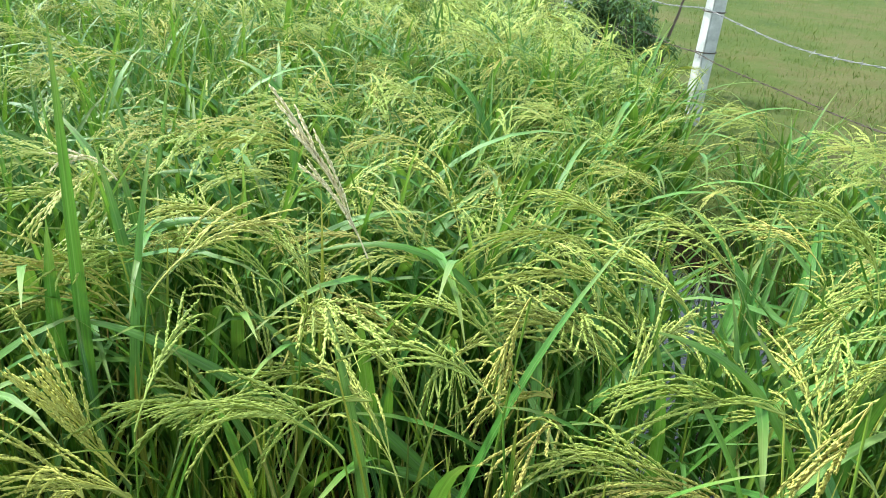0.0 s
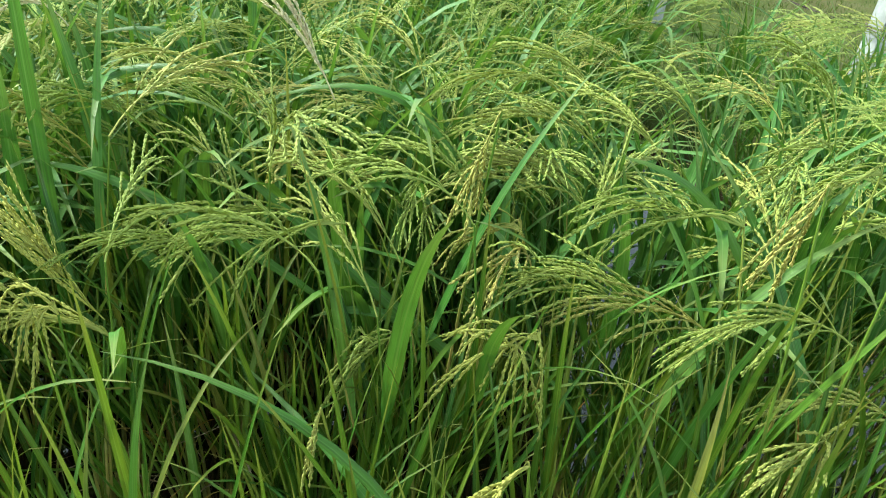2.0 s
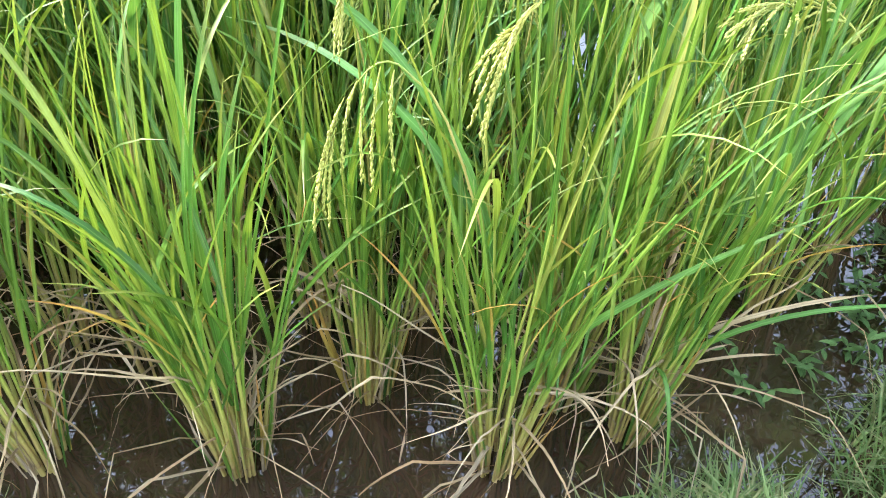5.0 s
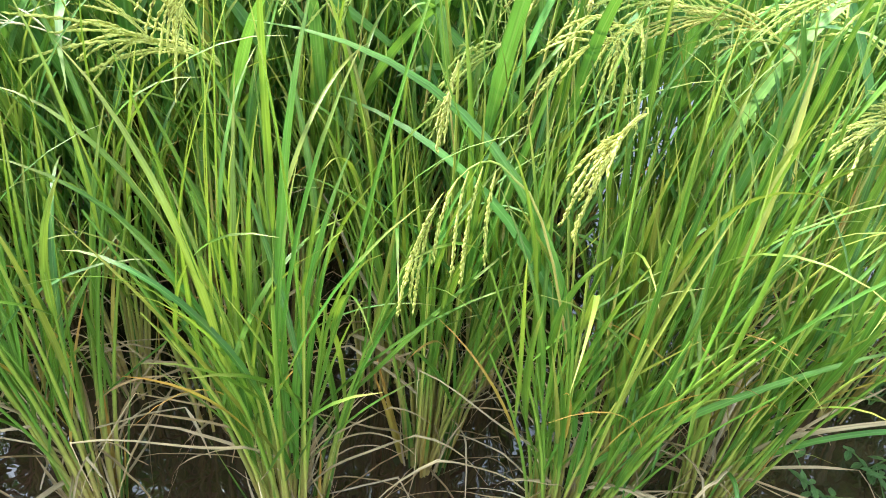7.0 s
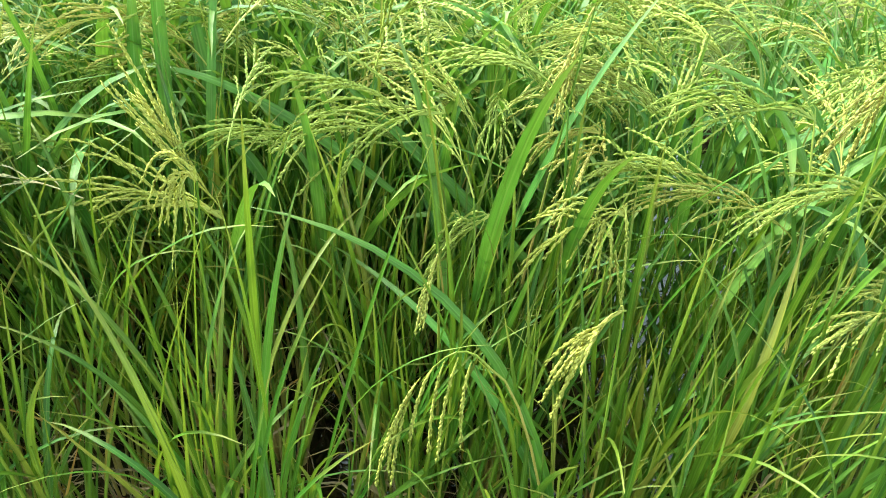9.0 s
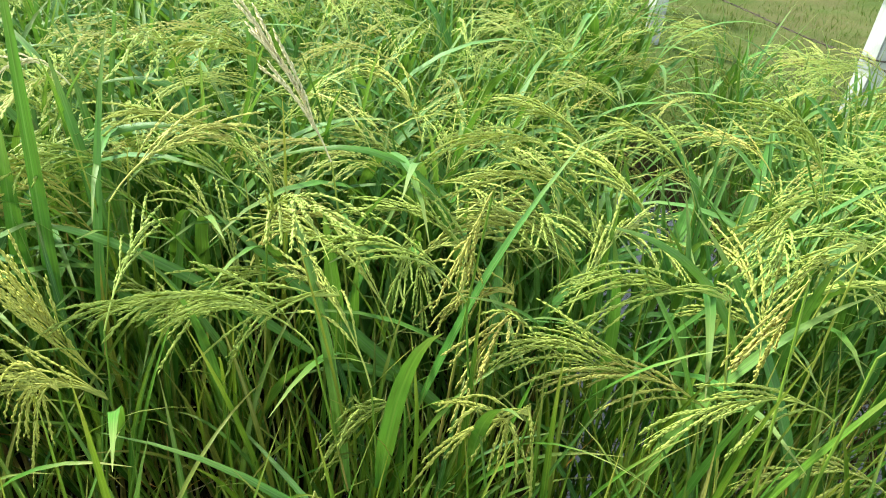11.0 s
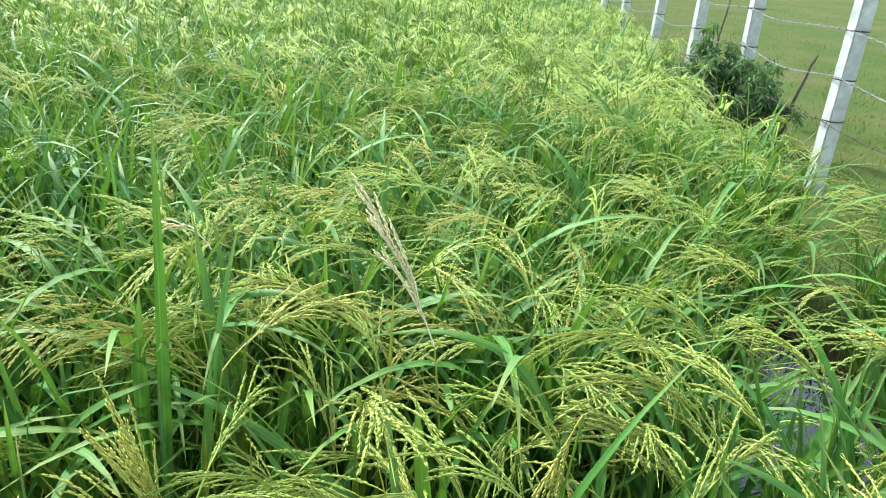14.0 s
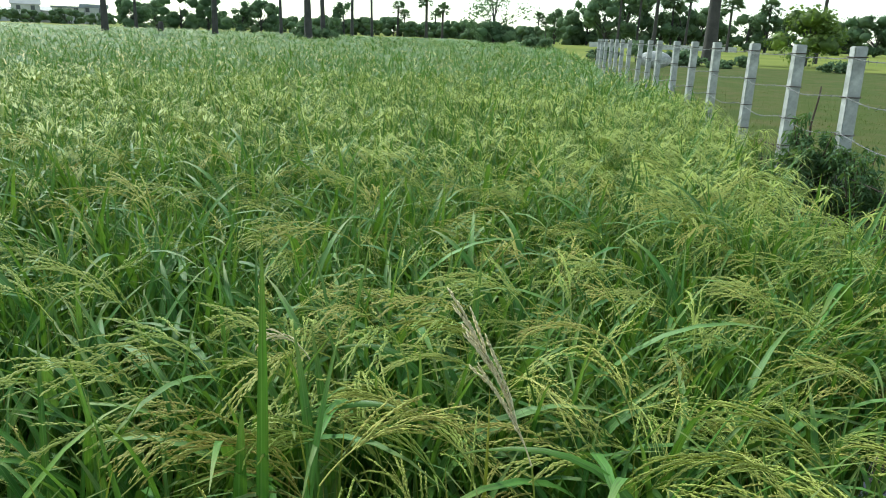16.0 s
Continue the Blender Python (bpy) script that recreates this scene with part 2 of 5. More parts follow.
# ---- mesh building ----
class Soup:
    """Gathers pieces of mesh: vertices, faces of one size, and a UV for each vertex."""

    def __init__(self):
        self.v, self.uv, self.f, self.n = [], [], {3: [], 4: []}, 0

    def add(self, v, f, uv=None, m=None):
        v = np.asarray(v, float)
        if m is not None:
            v = v @ m[:3, :3].T + m[:3, 3]
        self.v.append(v)
        self.uv.append(np.zeros((len(v), 2)) if uv is None else uv)
        for face in f:
            if len(face):
                self.f[face.shape[1]].append(face + self.n)
        self.n += len(v)

    def mesh(self, name, mat, smooth=True):
        v, uv = np.concatenate(self.v), np.concatenate(self.uv)
        faces = [np.concatenate(self.f[k]) for k in (3, 4) if self.f[k]]
        loops = np.concatenate([f.ravel() for f in faces]).astype(np.int32)
        sizes = np.concatenate([np.full(len(f), f.shape[1]) for f in faces])
        me = bpy.data.meshes.new(name)
        me.vertices.add(len(v))
        me.vertices.foreach_set("co", v.astype(np.float32).ravel())
        me.loops.add(len(loops))
        me.loops.foreach_set("vertex_index", loops)
        me.polygons.add(len(sizes))
        me.polygons.foreach_set("loop_start", np.concatenate([[0], np.cumsum(sizes)[:-1]]).astype(np.int32))
        layer = me.uv_layers.new(name="UVMap")
        layer.data.foreach_set("uv", uv[loops].astype(np.float32).ravel())
        me.polygons.foreach_set("use_smooth", np.full(len(sizes), smooth))
        me.update(calc_edges=True)
        me.materials.append(mat)
        return me


def part(name, data, parent, m=None, label=""):
    """One mesh object as a part of a thing."""
    ob = new(name, data)
    ob.parent = parent
    if m is not None:
        ob.matrix_basis = m
    return tagged(ob, label)


def thing(name, place, label, category, group="", kind=""):
    ob = new(name)
    ob.location = place
    return tagged(ob, label, category, group, kind)


def turn(x=0.0, y=0.0, z=0.0, at=(0, 0, 0), scale=1.0):
    """A 4x4 array: scale, then Euler XYZ in radians, then a shift."""
    return np.array(Matrix.LocRotScale(at, Euler((x, y, z)), (scale,) * 3))


def sheet(points, across, widths, fold=0.0, normal=None):
    """A ribbon along points, folded along its middle: vertices, faces and UV."""
    k = len(points)
    half = across * (widths / 2)[:, None]
    mid = points - (normal * (widths * fold)[:, None] if normal is not None else 0)
    v = np.empty((k * 3, 3))
    v[0::3], v[1::3], v[2::3] = points - half, mid, points + half
    i = np.arange(k - 1) * 3
    f = np.concatenate([np.stack([i, i + 1, i + 4, i + 3], 1), np.stack([i + 1, i + 2, i + 5, i + 4], 1)])
    s = np.linspace(0, 1, k)
    uv = np.empty((k * 3, 2))
    uv[0::3], uv[1::3], uv[2::3] = np.stack([0 * s, s], 1), np.stack([0 * s + 0.5, s], 1), np.stack([0 * s + 1, s], 1)
    return v, [f], uv


def blade(length, width, lean, droop, power=1.6, segs=8, fold=0.18, twist=0.0, sway=0.0):
    """A grass blade that rises along z and bends over towards x."""
    s = np.linspace(0, 1, segs + 1)
    ang = lean + droop * s**power
    step = length / segs
    dx, dz = np.sin(ang) * step, np.cos(ang) * step
    p = np.zeros((segs + 1, 3))
    p[1:, 0], p[1:, 2] = np.cumsum((dx[1:] + dx[:-1]) / 2), np.cumsum((dz[1:] + dz[:-1]) / 2)
    p[:, 1] = sway * length * s**2
    t = twist * s
    normal = np.stack([-np.cos(ang), 0 * s, np.sin(ang)], 1)
    across = np.stack([0 * s, np.cos(t), 0 * s], 1) + normal * np.sin(t)[:, None]
    w = width * 1.0 * np.clip(0.45 + s * 3.0, 0, 1) * np.clip(1 - s**2.6, 0.02, 1)
    return sheet(p, across, w, fold, normal)


def flat_blade(length, width, lean, droop, segs=3, power=1.6):
    """A cheap blade, one quad wide."""
    s = np.linspace(0, 1, segs + 1)
    ang = lean + droop * s**power
    step = length / segs
    p = np.zeros((segs + 1, 3))
    p[1:, 0], p[1:, 2] = np.cumsum(np.sin(ang[1:]) * step), np.cumsum(np.cos(ang[1:]) * step)
    w = width / 2 * np.clip(1 - s**2, 0.05, 1)
    v = np.empty((2 * segs + 2, 3))
    v[0::2], v[1::2] = p, p
    v[0::2, 1] -= w
    v[1::2, 1] += w
    i = np.arange(segs) * 2
    uv = np.empty((2 * segs + 2, 2))
    uv[0::2], uv[1::2] = np.stack([0 * s, s], 1), np.stack([0 * s + 1, s], 1)
    return v, [np.stack([i, i + 1, i + 3, i + 2], 1)], uv


def tube(points, radii, sides=5, cap=False):
    """A round rod along points."""
    points, k = np.asarray(points, float), len(points)
    way = np.gradient(points, axis=0)
    way /= np.linalg.norm(way, axis=1)[:, None] + 1e-9
    ref = np.where(np.abs(way[:, 2:3]) > 0.9, np.array([[1.0, 0, 0]]), np.array([[0, 0, 1.0]]))
    a = np.cross(way, ref)
    a /= np.linalg.norm(a, axis=1)[:, None]
    b = np.cross(way, a)
    ang = np.arange(sides) * TAU / sides
    ring = a[:, None] * np.cos(ang)[None, :, None] + b[:, None] * np.sin(ang)[None, :, None]
    v = (points[:, None] + ring * np.asarray(radii, float)[:, None, None]).reshape(-1, 3)
    i, j = np.meshgrid(np.arange(k - 1) * sides, np.arange(sides), indexing="ij")
    jn = (j + 1) % sides
    f = [np.stack([i + j, i + jn, i + sides + jn, i + sides + j], -1).reshape(-1, 4)]
    uv = np.stack([np.tile(ang / TAU, k), np.repeat(np.linspace(0, 1, k), sides)], 1)
    if cap:
        v = np.concatenate([v, points[:1], points[-1:]])
        uv = np.concatenate([uv, [[0.5, 0], [0.5, 1]]])
        q = np.arange(sides)
        f.append(np.concatenate([np.stack([q * 0 + k * sides, (q + 1) % sides, q], 1),
                                 np.stack([q * 0 + k * sides + 1, (k - 1) * sides + q, (k - 1) * sides + (q + 1) % sides], 1)]))
    return v, f, uv


GRAIN_F = np.array([[0, 1, 2], [0, 2, 3], [0, 3, 1], [4, 2, 1], [4, 3, 2], [4, 1, 3]])
HUSK_F = np.array([[0, 1, 2], [0, 2, 3], [0, 3, 1], [3, 2, 1]])


def frames(way):
    """Two directions across each row of way."""
    ref = np.where(np.abs(way[:, 2:3]) > 0.9, np.array([[1.0, 0, 0]]), np.array([[0, 0, 1.0]]))
    a = np.cross(way, ref)
    a /= np.linalg.norm(a, axis=1)[:, None] + 1e-9
    return a, np.cross(way, a)


def grains(soup, at, way, length, width, coarse=False):
    """Rice grains at many places at once, each a slim spindle."""
    k = len(at)
    a, b = frames(way)
    mid = at + way * (length * 0.45)[:, None]
    w = (width / 2)[:, None]
    end = at + way * length[:, None]
    if coarse:
        v = np.stack([at, mid + a * w * 1.1, mid - a * w * 0.5 + b * w, end], 1)
        f, uv = HUSK_F, np.array([[0.5, 0], [0, 0.5], [0.6, 0.5], [0.5, 1]])
    else:
        v = np.stack([at, mid + a * w, mid - a * w * 0.5 + b * w * 0.87, mid - a * w * 0.5 - b * w * 0.87, end], 1)
        f, uv = GRAIN_F, np.array([[0.5, 0], [0, 0.5], [0.3, 0.5], [0.6, 0.5], [0.5, 1]])
    soup.add(v.reshape(-1, 3), [(f[None] + v.shape[1] * np.arange(k)[:, None, None]).reshape(-1, 3)], np.tile(uv, (k, 1)))


def bend(points_n, length, lean, droop, power=1.0, limit=2.95):
    s = np.linspace(0, 1, points_n)
    ang = np.minimum(lean + droop * s**power, limit)
    p = np.zeros((points_n, 3))
    step = length / (points_n - 1)
    p[1:, 0], p[1:, 2] = np.cumsum(np.sin(ang[1:]) * step), np.cumsum(np.cos(ang[1:]) * step)
    return p, ang


def cord(soup, q, r, fat=1.0, coarse=False):
    """One branch of an ear: grains lying along a thread through q."""
    m = len(q) - 1
    long = float(np.linalg.norm(np.diff(q, axis=0), axis=1).sum())
    if not coarse:
        soup.add(*tube(q, np.concatenate([[0.0006, 0.0012], np.full(m - 2, 0.0015), [0.0005]]) * fat, 3))
    per = max(6, int(long / (0.0054 if coarse else 0.0043)))
    u = 0.16 + 0.84 * (np.arange(per) + r.uniform(0.1, 0.9, per)) / per
    idx = np.minimum((u * m).astype(int), m - 1)
    at = q[idx] + (q[idx + 1] - q[idx]) * (u * m - idx)[:, None]
    way = q[idx + 1] - q[idx]
    way /= np.linalg.norm(way, axis=1)[:, None] + 1e-9
    ca, cb = frames(way)
    ph = np.arange(per) * 2.6 + r.uniform(0, 2.2, per)
    out = ca * np.cos(ph)[:, None] + cb * np.sin(ph)[:, None]
    gd = way * 0.99 + out * r.uniform(0.02, 0.1, per)[:, None]
    gd /= np.linalg.norm(gd, axis=1)[:, None]
    grains(soup, at + out * 0.0011 * fat, gd, r.uniform(0.0085, 0.0108, per) * fat, r.uniform(0.0025, 0.0032, per) * fat * (1.12 if coarse else 1.0), coarse)


def panicle(r, length=0.25, lean=0.35, droop=1.9, branches=9, fat=1.05, spread=0.2, neck=0.04, hang=0.4, coarse=False):
    """A nodding ear of rice: an arched axis with long branches that trail along it, strung with grains. It starts at the origin and leans to x."""
    soup = Soup()
    k_n = 7 if coarse else 12
    p, ang = bend(k_n, length + neck, lean, droop, 1.1)
    soup.add(*tube(p, np.linspace(0.0016, 0.0005, k_n), 3))
    for k in range(branches):
        s = (neck + length * 0.62 * k / (branches - 1)) / (length + neck) * (k_n - 1)
        i = min(int(s), k_n - 2)
        root = p[i] + (p[i + 1] - p[i]) * (s - i)
        long = length * r.uniform(0.4, 0.66) * (1.0 - 0.35 * k / branches)
        start = ang[i] + r.normal(-0.06, 0.13)
        q, qa = bend(5 if coarse else 7, long, start, max(0.15, 2.9 - start) * hang * r.uniform(0.4, 1.3), 1.0)
        turnz = r.normal(0, spread)
        c, sn = math.cos(turnz), math.sin(turnz)
        q = q @ np.array([[c, -sn, 0], [sn, c, 0], [0, 0, 1]]).T + root
        cord(soup, q, r, fat, coarse)
    return soup


# ---- ground, water ----
FENCE_AT, FENCE_STEP = Vector((0.62, 6.15)), Vector((-0.42, 1.37))


def fence_x(y):
    return FENCE_AT.x + (y - FENCE_AT.y) * FENCE_STEP.x / FENCE_STEP.y


def field_edge(y):
    """The rice's edge beside the fence."""
    return fence_x(y) - np.interp(y, [0, 2.0, 2.6, 3.0, 3.7, 4.8, 7.8, 12, 60], [0.72, 0.68, 0.58, 0.72, 0.85, 0.8, 0.35, 0.05, 0.0])


def smooth(a, b, x):
    t = np.clip((x - a) / (b - a), 0, 1)
    return t * t * (3 - 2 * t)


def ground_height(x, y):
    bund = 0.36 * smooth(-0.1, 0.5, x - field_edge(y)) * smooth(1.2, 2.4, y)
    shore = np.interp(x, [-1.5, 0.2, 0.4, 0.56, 0.64, 0.7, 0.8, 1.0, 1.15, 1.35], [0.22, 0.25, 0.4, 0.46, 0.38, 0.36, 0.52, 0.7, 0.9, 1.5])
    low = -0.09 + np.maximum(bund, 0.3 * smooth(-0.2, 0.55, shore - y))
    far = smooth(60, 110, np.hypot(x, y))
    return np.minimum(low * (1 - far) + 0.35 * far, 0.36)


def ground():
    gx = np.unique(np.concatenate([np.linspace(-4, 4, 81), -np.geomspace(4, 900, 40), np.geomspace(4, 900, 40)]))
    gy = np.unique(np.concatenate([np.linspace(-3, 8, 111), -np.geomspace(3, 900, 24), np.geomspace(8, 1200, 50)]))
    x, y = np.meshgrid(gx, gy)
    z = ground_height(x, y)
    z += np.where(np.hypot(x, y) < 12, 0.02 * np.sin(x * 7.3 + 1.7 * np.sin(y * 5)) * np.sin(y * 6.1 + x), 0)
    v = np.stack([x, y, z], -1).reshape(-1, 3)
    w = len(gx)
    i, j = np.meshgrid(np.arange(len(gy) - 1), np.arange(w - 1), indexing="ij")
    a = i * w + j
    soup = Soup()
    soup.add(v, [np.stack([a, a + 1, a + w + 1, a + w], -1).reshape(-1, 4)])
    tagged(new("ground", soup.mesh("ground", GROUND)), "muddy paddy bottom and grassy bund earth", "ground", kind="structure")


ground()
soup = Soup()
soup.add([(-40, -0.6, 0), (6, -0.6, 0), (6, 60, 0), (-40, 60, 0)], [np.array([[0, 1, 2, 3]])])
tagged(new("water", soup.mesh("water", WATER)), "shallow still muddy brown paddy water", "water", kind="structure")


# ---- fence ----
def post_mesh():
    bm = bmesh.new()
    bmesh.ops.create_cube(bm, size=1.0)
    bmesh.ops.scale(bm, vec=(0.09, 0.09, 1.9), verts=bm.verts)
    bmesh.ops.translate(bm, vec=(0, 0, 0.65), verts=bm.verts)
    bmesh.ops.bevel(bm, geom=[e for e in bm.edges], offset=0.007, segments=2, affect="EDGES")
    for v in bm.verts:
        v.co.x += 0.003 * math.sin(v.co.z * 9)
    me = bpy.data.meshes.new("post")
    bm.to_mesh(me)
    bm.free()
    me.materials.append(CONCRETE)
    return me


POST = post_mesh()
WIRE_HEIGHTS = (1.53, 1.25, 0.98, 0.74)
tie_soup = Soup()
ring = [(math.cos(a) * 0.068, math.sin(a) * 0.068, 0) for a in np.linspace(0, TAU, 13)]
tie_soup.add(*tube(ring, [0.004] * 13, 4))
TIE = tie_soup.mesh("tie", RUST)
posts = []
for k in range(-3, 16):
    u = k - 0.22 if k > 0 else k
    place = (FENCE_AT.x + FENCE_STEP.x * u + rng.normal(0, 0.02), FENCE_AT.y + FENCE_STEP.y * u + rng.normal(0, 0.03))
    if k == -2:
        place = (1.62, 3.12)
    elif k == -3:
        place = (2.15, 1.5)
    fence_post = thing("fence_post", (*place, 0.0), "square grey concrete fence post standing in grassy bund", "fence post", "fence posts")
    fence_post.rotation_euler = (rng.normal(0, 0.012), rng.normal(0, 0.012), math.atan2(-0.42, 1.37) * -1 + rng.normal(0.1, 0.05))
    posts.append(place)
    part("shaft", POST, fence_post)
    for z in WIRE_HEIGHTS:
        part("wire_tie", TIE, fence_post, Matrix.Translation((0, 0, z - 0.004)), "thin dark binding wire")


def strand(z, mat, label, name):
    """One barbed wire along the whole fence, two twisted wires with barbs."""
    soup = Soup()
    pts = []
    for (ax, ay), (bx, by) in zip(posts[:-1], posts[1:]):
        for s in np.linspace(0, 1, 9)[:-1]:
            sag = 0.035 * 4 * s * (1 - s)
            pts.append((ax + (bx - ax) * s - 0.075, ay + (by - ay) * s - 0.02, z - sag + 0.01 * math.sin(7 * s + z * 40)))
    pts = np.array(pts)
    fine = np.stack([np.interp(np.linspace(0, len(pts) - 1, len(pts) * 4), np.arange(len(pts)), pts[:, c]) for c in range(3)], 1)
    ph = np.arange(len(fine)) * 1.9
    off = np.stack([np.cos(ph), np.cos(ph) * 0.3, np.sin(ph)], 1) * 0.0035
    for sign in (1, -1):
        soup.add(*tube(fine + sign * off, [0.0019] * len(fine), 4))
    for i in range(0, len(fine), 3):
        for _ in range(2):
            d = rng.normal(0, 1, 3)
            d *= 0.022 / np.linalg.norm(d)
            soup.add(*tube([fine[i] - d, fine[i], fine[i] + d], [0.001, 0.0018, 0.001], 3))
    tagged(new(name, soup.mesh(name, mat)), label, "barbed wire", "fence wires")


for z, mat in zip(WIRE_HEIGHTS, (WIRE, WIRE, WIRE, RUST)):
    strand(z, mat, "grey twisted barbed wire strung between concrete posts" if mat is WIRE else "dark rusty barbed wire strung between concrete posts", "barbed_wire")


# ---- rice: a stock of leaves, stems and ears ----
def stock(count, make):
    return [make(np.random.default_rng(100 + k), k / max(1, count - 1)) for k in range(count)]


def one(name, mat, pieces):
    soup = Soup()
    soup.add(*pieces)
    return soup.mesh(name, mat)


LEAVES = stock(24, lambda r, f: one("leaf", LOWER_SHADED, blade(r.uniform(0.28, 0.52), r.uniform(0.0065, 0.0138), 0.0, r.choice([0.1, 0.25, 0.5, 1.0]) * r.uniform(0.6, 1.4), 2.0, 8, 0.22, r.uniform(-1.2, 1.2), r.normal(0, 0.1))))
DYINGS = stock(6, lambda r, f: one("leaf", DYING, blade(r.uniform(0.2, 0.4), r.uniform(0.004, 0.008), 0.1, r.uniform(0.3, 1.5), 1.6, 8, 0.25, r.uniform(-1.5, 1.5), r.normal(0, 0.1))))
ARCHED = stock(8, lambda r, f: one("leaf", LOWER_SHADED, blade(r.uniform(0.34, 0.48), r.uniform(0.007, 0.012), 0.1, r.uniform(1.1, 1.9), 1.6, 10, 0.18, r.uniform(-0.8, 0.8), r.normal(0, 0.08))))
STALKS = stock(8, lambda r, f: (lambda p: one("stem", STEM, tube(p, np.linspace(0.0038, 0.0015, 8) * r.uniform(0.75, 1.15), 6)))(bend(8, 0.62, 0.0, r.uniform(0.02, 0.3), 1.5)[0]))
STALK_BEND = [bend(8, 0.62, 0.0, np.random.default_rng(100 + k).uniform(0.02, 0.3), 1.5) for k in range(8)]
EARS = stock(12, lambda r, f: panicle(r, r.uniform(0.2, 0.27), r.uniform(0.15, 0.6), r.uniform(1.4, 2.3), int(r.integers(12, 15)), 1.05, 0.24, hang=0.5).mesh("panicle", GRAIN))
EARS_CHEAP = stock(12, lambda r, f: panicle(r, r.uniform(0.19, 0.29), r.uniform(0.1, 0.6), r.uniform(1.4, 2.4), int(r.integers(11, 14)), 1.12, 0.24, hang=0.5, coarse=True).mesh("panicle", GRAIN, False))
FLAGS = stock(8, lambda r, f: one("leaf", LEAF, blade(r.uniform(0.36, 0.52), r.uniform(0.017, 0.026), 0.0, r.uniform(0.4, 1.5), 1.5, 9, 0.15, r.uniform(-0.5, 0.5), r.normal(0, 0.1))))


def straw(r):
    """A dead leaf that juts out, arches over and hangs, here and there kinked."""
    tilt, turnz, at = r.uniform(0.35, 1.25), r.normal(0, 0.3), np.zeros(3)
    long, steps = r.uniform(0.12, 0.36), 12
    bow, kink = r.uniform(0.4, 1.7) / steps, int(r.integers(4, 16))
    pts = [at]
    for k in range(steps):
        at = at + np.array([math.sin(tilt) * math.cos(turnz), math.sin(tilt) * math.sin(turnz), math.cos(tilt)]) * long / steps
        pts.append(at)
        tilt = min(tilt + bow + r.normal(0, 0.06) + (r.uniform(0.4, 1.2) if k == kink else 0), 2.9)
        turnz += r.normal(0, 0.08) + (r.normal(0, 0.8) if k == kink else 0)
    p = np.array(pts)
    way = np.gradient(p, axis=0)
    across = np.cross(way, r.normal(0, 1, 3))
    across /= np.linalg.norm(across, axis=1)[:, None] + 1e-9
    w = r.uniform(0.0028, 0.0055) * np.clip(1.05 - np.linspace(0, 1, len(p)) ** 2, 0.2, 1)
    return sheet(p, across, w, 0.3, np.cross(way, across) / (np.linalg.norm(way, axis=1)[:, None] + 1e-9))


SHEATHS = stock(10, lambda r, f: one("sheath", (DYING, LOWER_SHADED, DRY, LOWER_SHADED, STEM)[int(f * 9) % 5], blade(r.uniform(0.12, 0.3), r.uniform(0.004, 0.008), 0.0, r.uniform(0.0, 0.35), 2.5, 6, 0.35, r.uniform(-0.8, 0.8), r.normal(0, 0.05))))
STRAWS = stock(20, lambda r, f: one("dry_leaf", DRY, straw(r)))


def heading(r):
    """Wind and weight draw most ears one way."""
    return r.choice([math.pi, math.pi, math.pi, 0.0, r.uniform(0, TAU)]) + r.normal(0, 0.55)


def tiller_frame(r, lean, spin, at):
    return np.array(Matrix.Translation(at) @ Matrix.Rotation(spin, 4, "Z") @ Matrix.Rotation(lean, 4, "Y"))


